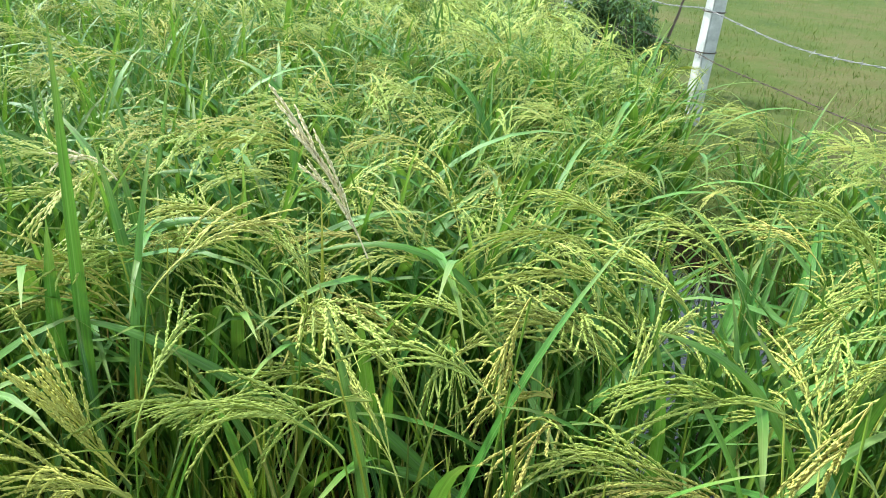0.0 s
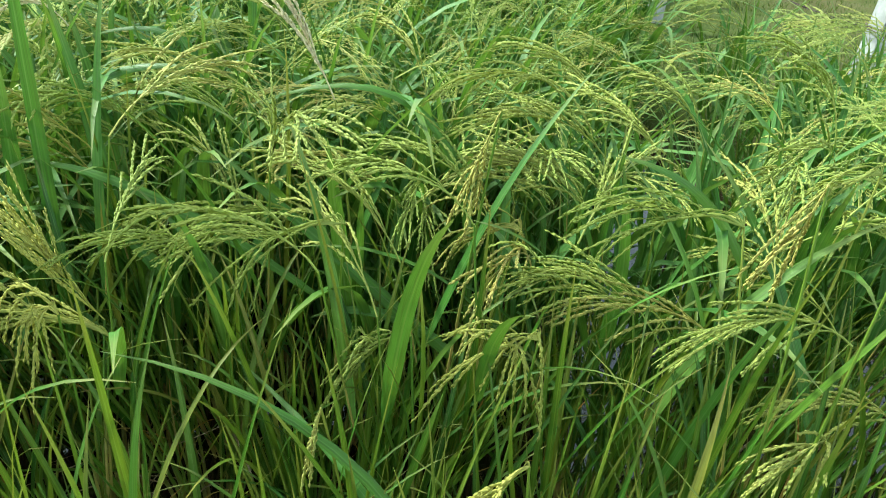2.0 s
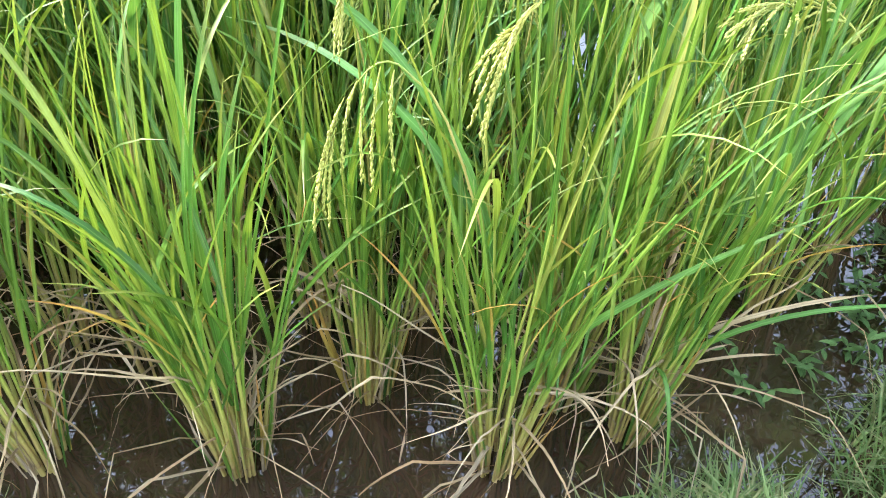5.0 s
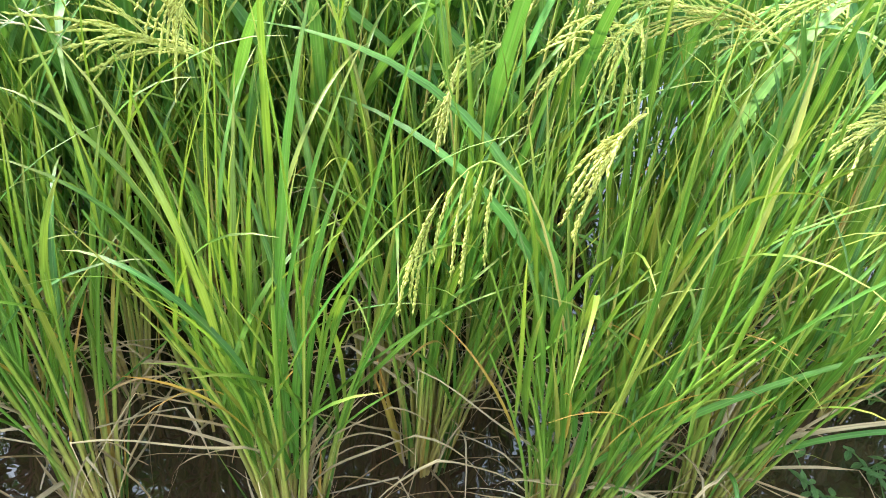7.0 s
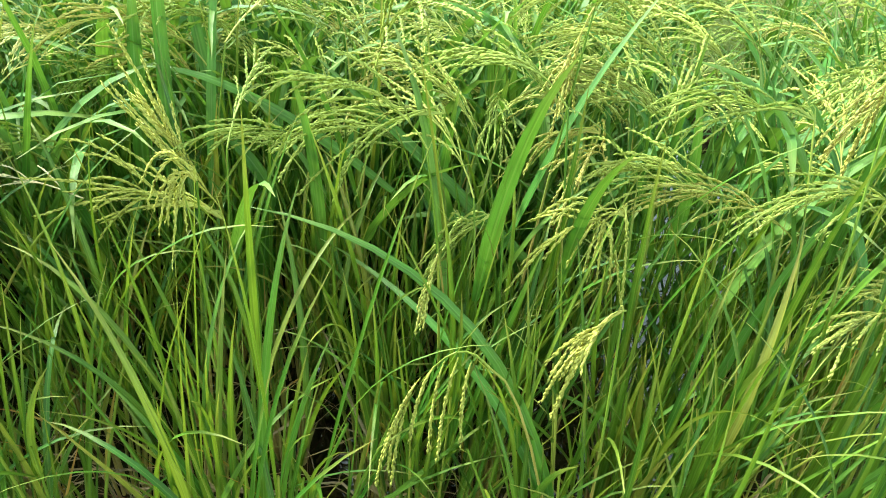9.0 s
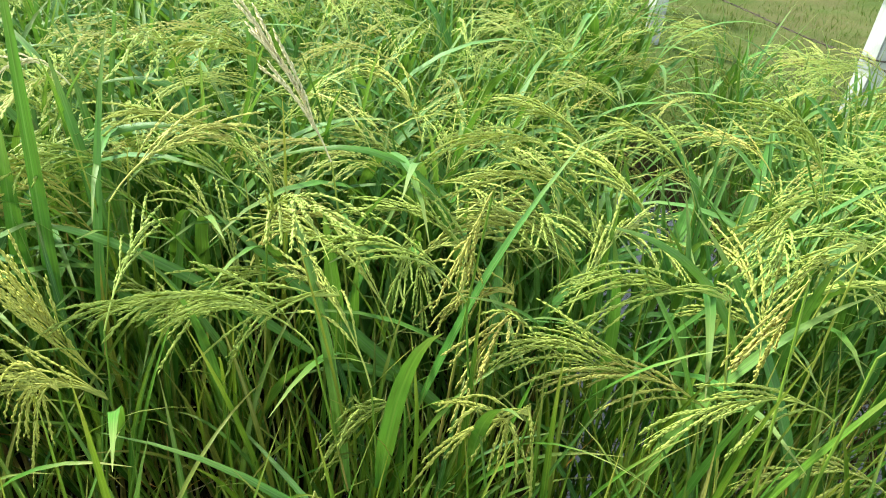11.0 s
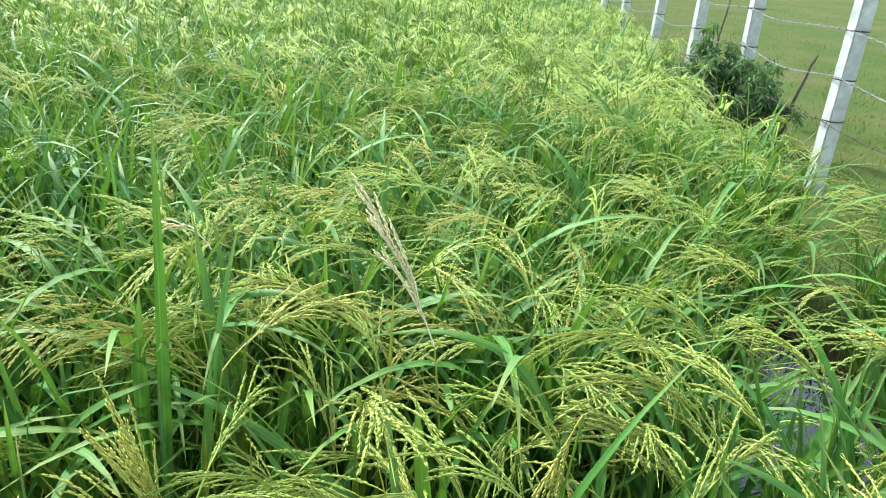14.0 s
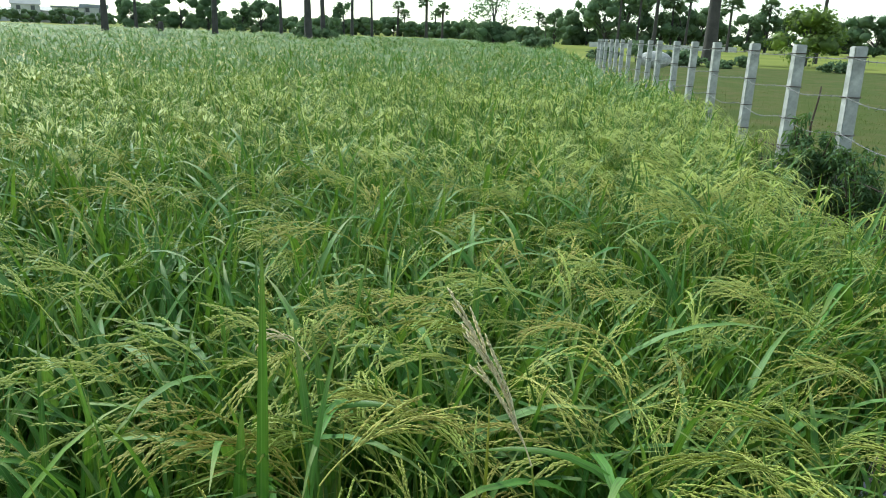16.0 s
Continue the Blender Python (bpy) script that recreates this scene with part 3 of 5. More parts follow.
def plant_near(x, y, seed, tillers=16, height=1.0, ears=7, label="green rice plant tuft standing in muddy water", straws=8, wide=1.0):
    """A tuft whose every stem, leaf and ear is a part."""
    r = np.random.default_rng(seed)
    plant = thing("rice_plant", (x, y, -0.02), label, "rice plant", "rice plants")
    for k in range(tillers):
        spin, rad = r.uniform(0, TAU), 0.036 * math.sqrt(r.uniform(0.05, 1)) * wide
        lean = (0.02 + 3.3 * rad * r.uniform(0.3, 1.3)) * wide
        at = (math.cos(spin) * rad, math.sin(spin) * rad, 0)
        kind = int(r.integers(8))
        size = height * r.uniform(0.86, 1.1)
        m = Matrix(tiller_frame(r, lean, spin + r.normal(0, 0.4), at)) @ Matrix.Scale(size, 4)
        part("stem", STALKS[kind], plant, m)
        p, ang = STALK_BEND[kind]
        for j in range(int(r.integers(2, 6))):
            i = (3, 4, 5, 6, 6)[j]
            spot = m @ Vector(p[i])
            yaw = r.uniform(0, TAU)
            tilt = abs(r.normal(0.1, 0.22)) + (0.1 if j == 0 else 0)
            mesh = ARCHED[int(r.integers(8))] if j > 1 and r.uniform() < 0.25 else DYINGS[int(r.integers(6))] if j < 2 and r.uniform() < 0.09 else LEAVES[int(r.integers(24))]
            base = Matrix.Translation(spot) @ Matrix.Rotation(spin, 4, "Z") @ Matrix.Rotation(lean * 0.8, 4, "Y") @ Matrix.Rotation(yaw, 4, "Z") @ Matrix.Rotation(tilt, 4, "Y")
            part("leaf", mesh, plant, base @ Matrix.Scale(r.uniform(0.62, 0.98) * height, 4))
        if k < ears:
            top = m @ Vector(p[7])
            long = r.uniform(0.14, 0.26) * height
            base = Matrix.Translation(top) @ Matrix.Rotation(heading(r), 4, "Z") @ Matrix.Rotation(r.uniform(0.0, 0.25), 4, "Y")
            part("panicle", EARS[int(r.integers(12))], plant, base @ Matrix.Translation((0, 0, long)), "nodding yellow-green ear of grain")
            part("culm", CULM, plant, base @ Matrix.Diagonal((1, 1, long, 1)))
            part("leaf", FLAGS[int(r.integers(8))], plant, Matrix.Translation(top) @ Matrix.Rotation(r.uniform(0, TAU), 4, "Z") @ Matrix.Rotation(r.uniform(0.1, 0.5), 4, "Y"))
    for k in range(tillers if y < 0.7 else 8):
        spin, rad = r.uniform(0, TAU), 0.042 * math.sqrt(r.uniform(0.3, 1))
        base = Matrix(tiller_frame(r, 0.03 + 4.0 * rad * r.uniform(0.2, 1.4), spin, (math.cos(spin) * rad, math.sin(spin) * rad, 0))) @ Matrix.Rotation(r.uniform(0, TAU), 4, "Z")
        part("sheath", SHEATHS[int(r.integers(10))], plant, base @ Matrix.Scale(r.uniform(0.7, 1.3), 4), "old yellowed leaf sheath")
    for k in range(straws):
        spin = r.uniform(0, TAU)
        base = Matrix.Translation((math.cos(spin) * 0.03, math.sin(spin) * 0.03, r.uniform(0.03, 0.26))) @ Matrix.Rotation(spin + r.normal(0, 0.3), 4, "Z")
        part("dry_leaf", STRAWS[int(r.integers(20))], plant, base @ Matrix.Scale(r.uniform(0.7, 1.6) if y < 0.66 else r.uniform(0.6, 1.1), 4), "withered straw-coloured leaf")
    return plant


CULM = one("culm", STEM, tube([(0, 0, 0), (0, 0, 0.5), (0, 0, 1)], [0.0016, 0.0015, 0.0013], 4))

PLANTS = []
for n, (x, y) in enumerate([(-0.62, 0.41), (-0.29, 0.41), (-0.08, 0.58), (0.145, 0.42), (0.40, 0.495), (0.77, 0.83), (-0.49, 0.62), (0.27, 0.57),
                            (-0.67, 0.68), (-0.2, 0.77), (-0.81, 0.59), (0.02, 0.79), (0.5, 0.75), (0.28, 0.84), (-0.4, 0.86), (-0.95, 0.42), (-0.62, 0.93), (0.6, 1.05)]):
    PLANTS.append(plant_near(x, y, 300 + n, {0: 22, 6: 10, 8: 12, 10: 12, 15: 16}.get(n, 30 if y < 0.6 else 24), rng.uniform(0.97, 1.06), 6 if y > 0.7 else 0, straws=36 if y < 0.66 else 10))


def curve(a, b, c, steps):
    """A bent line from a to c that passes b half way."""
    a, b, c = (np.array(q, float) for q in (a, b, c))
    ctrl = 2 * b - (a + c) / 2
    t = np.linspace(0, 1, steps)[:, None]
    return (1 - t) ** 2 * a + 2 * t * (1 - t) * ctrl + t**2 * c


def long_leaf(plant, a, b, c, width, mat=LONG, name="leaf", label="", facing=(0.0, -0.7, 0.7)):
    """A single conspicuous leaf from a over b to its tip at c."""
    p = curve(a, b, c, 14)
    way = np.gradient(p, axis=0)
    way /= np.linalg.norm(way, axis=1)[:, None]
    across = np.cross(way, np.array(facing))
    across /= np.linalg.norm(across, axis=1)[:, None]
    s = np.linspace(0, 1, 14)
    w = width * np.clip(0.5 + s * 2.5, 0, 1) * np.clip(1 - s**2.8, 0.02, 1)
    soup = Soup()
    soup.add(*sheet(p - np.array(plant.location), across, w, 0.15, np.cross(way, across)))
    return part(name, soup.mesh(name, mat), plant, label=label)


def long_ear(plant, foot, neck, spin, lean, droop, length, seed, mat=GRAIN, branches=10, spread=0.3, hang=0.55, fat=1.0, label="nodding yellow-green ear of grain"):
    """A single conspicuous ear on its own culm."""
    r = np.random.default_rng(seed)
    o = np.array(plant.location)
    mid = (np.array(foot) * 0.5 + np.array(neck) * 0.5) + np.array([0, 0, 0.03])
    soup = Soup()
    soup.add(*tube(curve(foot, mid, neck, 8) - o, np.linspace(0.0024, 0.0015, 8), 5))
    part("culm", soup.mesh("culm", STEM), plant)
    ear = panicle(r, length, lean, droop, branches, fat, spread, 0.03, hang)
    part("panicle", ear.mesh("panicle", mat), plant, Matrix.Translation(Vector(neck) - plant.location) @ Matrix.Rotation(spin, 4, "Z"), label)


A, B, C, D, E, F, G, H = PLANTS[:8]
BACK_L, BACK_M, BACK_R, MID = PLANTS[14], PLANTS[9], PLANTS[13], PLANTS[11]
PI = math.pi
long_ear(BACK_R, (0.3, 1.1, 0.5), (0.25, 1.2, 0.88), PI, 0.25, 1.75, 0.28, 6, branches=12)
long_ear(BACK_L, (-0.3, 0.95, 0.5), (-0.3, 1.0, 0.92), PI, 0.8, 1.2, 0.3, 7, branches=12)
long_ear(BACK_L, (-0.32, 0.95, 0.5), (-0.33, 0.97, 0.88), PI - 0.2, 0.7, 1.6, 0.24, 8, branches=11)
long_ear(BACK_M, (-0.12, 0.9, 0.5), (-0.1, 0.95, 0.82), PI, 0.6, 1.7, 0.21, 11, branches=9)
long_ear(E, (0.44, 0.55, 0.5), (0.46, 0.6, 1.0), -1.2, 0.3, 2.2, 0.24, 15, branches=10)
long_ear(BACK_M, (-0.15, 0.95, 0.6), (-0.2, 0.98, 0.96), PI - 0.3, 0.45, 0.4, 0.25, 16, RIPE, 10, 0.2, 0.22, 1.25, "upright dead straw-brown ear")
long_ear(PLANTS[16], (-0.66, 1.0, 0.6), (-0.66, 1.08, 0.99), PI, 0.5, 2.2, 0.12, 17, RIPE, 7, 0.25, 0.7, 1.0, "small withered brown ear")
long_ear(PLANTS[10], (-0.8, 0.6, 0.5), (-0.62, 0.62, 0.74), PI, 1.2, 0.6, 0.13, 18, RIPE, 6, 0.5, 0.4, 0.7, "withered grey-brown ear")
long_leaf(D, (0.13, 0.42, 0.3), (-0.03, 0.47, 0.71), (-0.34, 0.5, 0.84), 0.015)
long_leaf(D, (0.12, 0.43, 0.36), (-0.03, 0.5, 0.63), (-0.31, 0.74, 0.655), 0.015)
long_leaf(B, (-0.29, 0.41, 0.15), (-0.38, 0.4, 0.44), (-0.49, 0.4, 0.625), 0.013)
long_leaf(B, (-0.29, 0.41, 0.2), (-0.29, 0.41, 0.62), (-0.25, 0.44, 0.92), 0.014)
long_leaf(B, (-0.28, 0.4, 0.15), (-0.26, 0.38, 0.5), (-0.2, 0.4, 0.76), 0.012)
long_leaf(D, (0.14, 0.42, 0.2), (0.3, 0.4, 0.42), (0.5, 0.37, 0.6), 0.012)
long_leaf(E, (0.4, 0.49, 0.2), (0.44, 0.45, 0.58), (0.56, 0.42, 0.78), 0.013)
long_leaf(E, (0.4, 0.5, 0.12), (0.55, 0.46, 0.33), (0.82, 0.42, 0.4), 0.01)
long_leaf(E, (0.39, 0.47, 0.2), (0.4, 0.4, 0.2), (0.42, 0.33, 0.0), 0.008)
long_leaf(G, (-0.46, 0.86, 0.4), (-0.44, 0.9, 0.68), (-0.42, 0.94, 0.87), 0.024)
long_leaf(G, (-0.58, 0.8, 0.5), (-0.595, 0.85, 0.95), (-0.59, 0.86, 1.3), 0.026)
long_leaf(BACK_L, (-0.74, 1.05, 0.78), (-0.6, 1.05, 0.92), (-0.42, 1.05, 0.955), 0.02)
long_leaf(MID, (0.04, 0.95, 0.6), (-0.06, 1.0, 0.94), (-0.35, 1.0, 0.92), 0.017)
long_leaf(BACK_L, (-0.45, 1.25, 0.7), (-0.56, 1.3, 0.91), (-0.78, 1.3, 0.89), 0.018)
long_leaf(C, (-0.05, 0.58, 0.4), (-0.01, 0.58, 0.62), (0.02, 0.52, 0.83), 0.013)
long_leaf(H, (0.27, 0.57, 0.4), (0.33, 0.62, 0.72), (0.4, 0.62, 0.95), 0.014)


def bunch(plant, foot, root, tips, seed, count=12, arch=0.03, jitter=0.02, mat=GRAIN, fat=1.0, label="nodding yellow-green ear of grain"):
    """A conspicuous ear: cords that fan from near root to round about the tips."""
    r = np.random.default_rng(seed)
    o = np.array(plant.location)
    root, tips = np.array(root, float), np.array(tips, float)
    soup = Soup()
    soup.add(*tube(curve(foot, (np.array(foot) + root) / 2 + (0, 0, 0.02), root, 8) - o, np.linspace(0.0024, 0.0014, 8), 5))
    part("culm", soup.mesh("culm", STEM), plant)
    ear, mean = Soup(), tips.mean(axis=0)
    for k in range(count):
        f = r.uniform(0, len(tips) - 1)
        i = min(int(f), max(0, len(tips) - 2))
        tip = tips[i] + (tips[min(i + 1, len(tips) - 1)] - tips[i]) * (f - i) + r.normal(0, jitter, 3) * (1.0, 2.5, 1.0)
        start = root + (mean - root) * r.uniform(0.05, 0.6) + (0, 0, arch * 0.6)
        tip = start + (tip - start) * r.uniform(0.72, 1.05)
        cord(ear, curve(start, (start + tip) / 2 + (0, 0, arch * r.uniform(0.5, 1.2)), tip, 8) - o, r, fat)
        ear.add(*tube(curve(root, (root + start) / 2 + (0, 0, arch * 0.4), start, 4) - o, [0.0012, 0.001, 0.0009, 0.0007], 3))
    part("panicle", ear.mesh("panicle", mat), plant, label=label)


# the ear that hangs alone before the tufts: an arched axis with single cords
ear_root = np.array(D.location)
axis_points = np.concatenate([curve((0.1, 0.41, 0.42), (0.03, 0.42, 0.64), (-0.022, 0.42, 0.72), 6), curve((-0.03, 0.42, 0.728), (-0.075, 0.416, 0.73), (-0.12, 0.4, 0.64), 9)])
lone = Soup()
lone.add(*tube(axis_points - ear_root, np.linspace(0.002, 0.0006, 15), 5))
part("culm", lone.mesh("culm", STEM), D)
lone, ear_rng = Soup(), np.random.default_rng(77)
for (sx, sz), (tx, tz) in [((-0.118, 0.65), (-0.141, 0.52)), ((-0.106, 0.69), (-0.122, 0.532)), ((-0.1, 0.7), (-0.134, 0.575)), ((-0.086, 0.72), (-0.104, 0.615)), ((-0.075, 0.73), (-0.08, 0.6)), ((-0.06, 0.738), (-0.068, 0.588)), ((-0.045, 0.735), (-0.043, 0.62)), ((-0.11, 0.675), (-0.128, 0.55))]:
    q = curve((sx, 0.41, sz), ((sx + tx) / 2 - 0.004, 0.402, (sz + tz) / 2 + 0.008), (tx, 0.395, tz), 8)
    cord(lone, q - ear_root, ear_rng, 1.2)
part("panicle", lone.mesh("panicle", PALE), D, label="hanging yellow-green ear of grain")
bunch(D, (0.14, 0.43, 0.45), (0.115, 0.46, 0.8), [(0.03, 0.45, 0.7), (0.055, 0.45, 0.66), (0.06, 0.45, 0.62), (0.06, 0.45, 0.73), (0.105, 0.45, 0.76)], 21, 9, 0.02, 0.008, mat=PALE, fat=1.25)
bunch(C, (0.1, 0.6, 0.45), (0.123, 0.62, 0.835), [(0.0, 0.62, 0.82), (0.012, 0.62, 0.755), (0.004, 0.62, 0.715), (0.1, 0.62, 0.74), (0.15, 0.62, 0.71)], 22, 15, 0.03, 0.012, PALE, 1.1)
bunch(C, (0.0, 0.63, 0.45), (-0.03, 0.66, 0.785), [(-0.11, 0.66, 0.76), (-0.138, 0.66, 0.7), (-0.14, 0.66, 0.65), (-0.09, 0.66, 0.66)], 23, 12, 0.03, 0.01)
bunch(C, (-0.08, 0.6, 0.4), (-0.1, 0.47, 0.83), [(-0.115, 0.46, 0.745), (-0.12, 0.46, 0.72), (-0.1, 0.46, 0.75)], 24, 6, 0.01, 0.006)
bunch(G, (-0.45, 0.6, 0.4), (-0.42, 0.56, 0.83), [(-0.52, 0.55, 0.82), (-0.473, 0.55, 0.775), (-0.46, 0.55, 0.722), (-0.43, 0.55, 0.78)], 25, 10, 0.03, 0.008, PALE)
bunch(MID, (0.02, 0.78, 0.6), (0.045, 0.75, 1.06), [(0.0, 0.75, 0.88), (0.03, 0.75, 0.9), (-0.02, 0.75, 0.93)], 26, 10, 0.01, 0.012)
bunch(E, (0.4, 0.52, 0.5), (0.36, 0.6, 1.08), [(0.3, 0.6, 0.97), (0.33, 0.6, 0.95), (0.35, 0.6, 0.93), (0.39, 0.6, 0.95)], 27, 10, 0.01, 0.012)
bunch(E, (0.42, 0.62, 0.5), (0.36, 0.75, 0.95), [(0.14, 0.75, 0.97), (0.13, 0.75, 0.93), (0.16, 0.75, 0.89), (0.2, 0.75, 0.85)], 28, 13, 0.03, 0.012)
bunch(H, (0.3, 0.65, 0.5), (0.25, 0.72, 0.82), [(0.06, 0.72, 0.86), (0.07, 0.72, 0.83), (0.1, 0.72, 0.78)], 29, 9, 0.03, 0.012)
bunch(BACK_M, (-0.15, 0.78, 0.6), (-0.13, 0.72, 0.9), [(-0.34, 0.72, 0.86), (-0.378, 0.72, 0.82), (-0.37, 0.72, 0.77), (-0.31, 0.72, 0.75), (-0.25, 0.72, 0.74)], 30, 15, 0.025, 0.012)
bunch(A, (-0.45, 0.62, 0.45), (-0.455, 0.7, 0.71), [(-0.6, 0.7, 0.95), (-0.57, 0.7, 0.91), (-0.62, 0.7, 0.88), (-0.56, 0.7, 0.86)], 31, 16, 0.0, 0.014, mat=PALE, fat=1.1)
bunch(A, (-0.45, 0.63, 0.45), (-0.44, 0.68, 0.7), [(-0.66, 0.67, 0.82), (-0.68, 0.67, 0.76), (-0.66, 0.67, 0.7), (-0.62, 0.67, 0.66)], 32, 18, 0.02, 0.014, mat=PALE, fat=1.1)
bunch(PLANTS[12], (0.5, 0.75, 0.5), (0.52, 0.8, 1.02), [(0.4, 0.8, 0.95), (0.42, 0.8, 0.9), (0.46, 0.8, 0.86)], 33, 11, 0.03, 0.012)
bunch(MID, (0.05, 0.82, 0.5), (0.1, 0.85, 0.85), [(-0.03, 0.85, 0.82), (-0.02, 0.85, 0.76), (0.02, 0.85, 0.72)], 34, 11, 0.03, 0.012)
# broad blades crossing over the tops
long_leaf(BACK_L, (-0.2, 0.86, 0.68), (-0.45, 0.85, 0.83), (-0.64, 0.85, 0.855), 0.018)
long_leaf(MID, (0.02, 0.85, 0.6), (-0.18, 0.86, 0.77), (-0.37, 0.9, 0.9), 0.022)
long_leaf(BACK_L, (-0.42, 0.85, 0.65), (-0.47, 0.85, 0.73), (-0.54, 0.85, 0.79), 0.022)
long_leaf(MID, (0.03, 0.85, 0.6), (-0.09, 0.85, 0.668), (-0.21, 0.85, 0.64), 0.02)
long_leaf(BACK_R, (0.25, 0.85, 0.6), (0.255, 0.85, 0.8), (0.215, 0.85, 0.98), 0.024, facing=(0.3, -0.9, 0.2))
long_leaf(BACK_R, (0.45, 0.86, 0.78), (0.34, 0.85, 0.93), (0.2, 0.85, 0.98), 0.016)
long_leaf(BACK_M, (-0.15, 0.87, 0.65), (-0.165, 0.85, 0.82), (-0.18, 0.84, 0.96), 0.026, facing=(0.1, -1.0, 0.1))
long_leaf(G, (-0.66, 0.86, 0.55), (-0.645, 0.85, 0.82), (-0.63, 0.85, 1.02), 0.034, facing=(0.1, -1.0, 0.2))


def plant_mesh_sets(k):
    """Shared meshes for the tufts further in: foliage, stems, and where ears hang."""
    r = np.random.default_rng(900 + k)
    stems, leaves, ears = Soup(), Soup(), []
    for t in range(16):
        spin, rad = r.uniform(0, TAU), 0.04 * math.sqrt(r.uniform(0.05, 1))
        lean = 0.05 + 3.6 * rad * r.uniform(0.5, 1.3)
        m = tiller_frame(r, lean, spin, (math.cos(spin) * rad, math.sin(spin) * rad, 0))
        p, ang = bend(5, 0.62 * r.uniform(0.9, 1.1), 0.0, 0.1, 1.5)
        stems.add(*tube(p, np.linspace(0.0042, 0.002, 5), 4), m=m)
        for j in range(5):
            i = (1, 2, 3, 3, 4)[j]
            spot = m @ np.append(p[i], 1)
            w = Matrix.Translation(spot[:3]) @ Matrix.Rotation(r.uniform(0, TAU), 4, "Z") @ Matrix.Rotation(lean + r.uniform(0.0, 0.35), 4, "Y")
            arch = r.uniform() < 0.3
            leaves.add(*blade(r.uniform(0.34, 0.52), r.uniform(0.01, 0.018), 0.0, r.uniform(1.2, 2.1) if arch else r.uniform(0.12, 0.8), 2.0, 5, 0.2, r.uniform(-0.7, 0.7)), m=np.array(w))
        if t % 2:
            spot = m @ np.append(p[4], 1)
            w = Matrix.Translation(spot[:3]) @ Matrix.Rotation(r.uniform(0, TAU), 4, "Z") @ Matrix.Rotation(r.uniform(0.1, 0.6), 4, "Y")
            leaves.add(*blade(r.uniform(0.36, 0.54), r.uniform(0.017, 0.026), 0.0, r.uniform(0.6, 1.8), 1.5, 7, 0.15, r.uniform(-0.5, 0.5), r.normal(0, 0.1)), m=np.array(w))
        if t % 7 == 0:
            spot = m @ np.append(p[4], 1)
            w = Matrix.Translation(spot[:3]) @ Matrix.Rotation(r.uniform(0, TAU), 4, "Z") @ Matrix.Rotation(r.uniform(0.1, 0.5), 4, "Y")
            leaves.add(*blade(r.uniform(0.5, 0.66), r.uniform(0.021, 0.03), 0.0, r.uniform(1.3, 2.1), 1.3, 9, 0.12, r.uniform(-0.3, 0.3), r.normal(0, 0.1)), m=np.array(w))
        if t < 7:
            top = m @ np.append(p[4], 1)
            long = r.uniform(0.16, 0.32)
            w = Matrix.Translation(top[:3]) @ Matrix.Rotation(heading(r), 4, "Z") @ Matrix.Rotation(r.uniform(0, 0.3), 4, "Y")
            stems.add(*tube([(0, 0, 0), (0, 0, long)], [0.0017, 0.0013], 3), m=np.array(w))
            ears.append((w @ Matrix.Translation((0, 0, long)), int(r.integers(12))))
    return stems.mesh("sheath", STEM), leaves.mesh("foliage", LEAF), ears


SETS = [plant_mesh_sets(k) for k in range(7)]
NEAR = 3.6


def in_field(x, y):
    gap = abs(x - (0.67 + (y - 2.13) * 0.2)) < 0.17 and 1.3 < y < 3.9
    return x < field_edge(y) and not gap


def hills(y0, y1, x0, step):
    out = []
    for row, y in enumerate(np.arange(y0, y1, step)):
        for x in np.arange(x0, 2.2, step):
            px, py = x + rng.normal(0, 0.05) + step / 2 * (row % 2), y + rng.normal(0, 0.05)
            if in_field(px, py) and px < max(py, 1.1) * 1.9:
                out.append((px, py))
    return out


for x, y in [q for q in hills(0.42, 1.1, -2.3, 0.23) if q[0] < (-0.86 if q[1] > 0.75 else -1.1)] + hills(1.12, NEAR, -4.2, 0.25):
    if math.hypot(x, y) > 4.4 or x < -1.7 - 1.6 * y:
        continue
    k = int(rng.integers(7))
    plant = thing("rice_plant", (x, y, -0.02), "dense green rice plant with nodding yellow-green ears", "rice plant", "rice plants")
    size = rng.uniform(0.9, 1.08)
    plant.rotation_euler = (rng.normal(0, 0.04), rng.normal(0, 0.04), rng.normal(0, 0.35))
    plant.scale = (size, size, size)
    part("sheath", SETS[k][0], plant)
    part("foliage", SETS[k][1], plant)
    eared = 0.42 + 0.25 * math.sin(x * 3.1 + 1.2 * math.sin(y * 2.3)) * math.sin(y * 2.9 + 0.7) + 0.5 * float(smooth(-1.4, 0.1, x))
    if math.hypot(x + 0.92, y - 2.0) < 0.32:
        eared = 0.0
    for w, e in SETS[k][2]:
        if rng.uniform() > eared:
            continue
        part("panicle", (EARS if math.hypot(x - 0.1, y) < 1.3 else EARS_CHEAP)[e], plant, w)


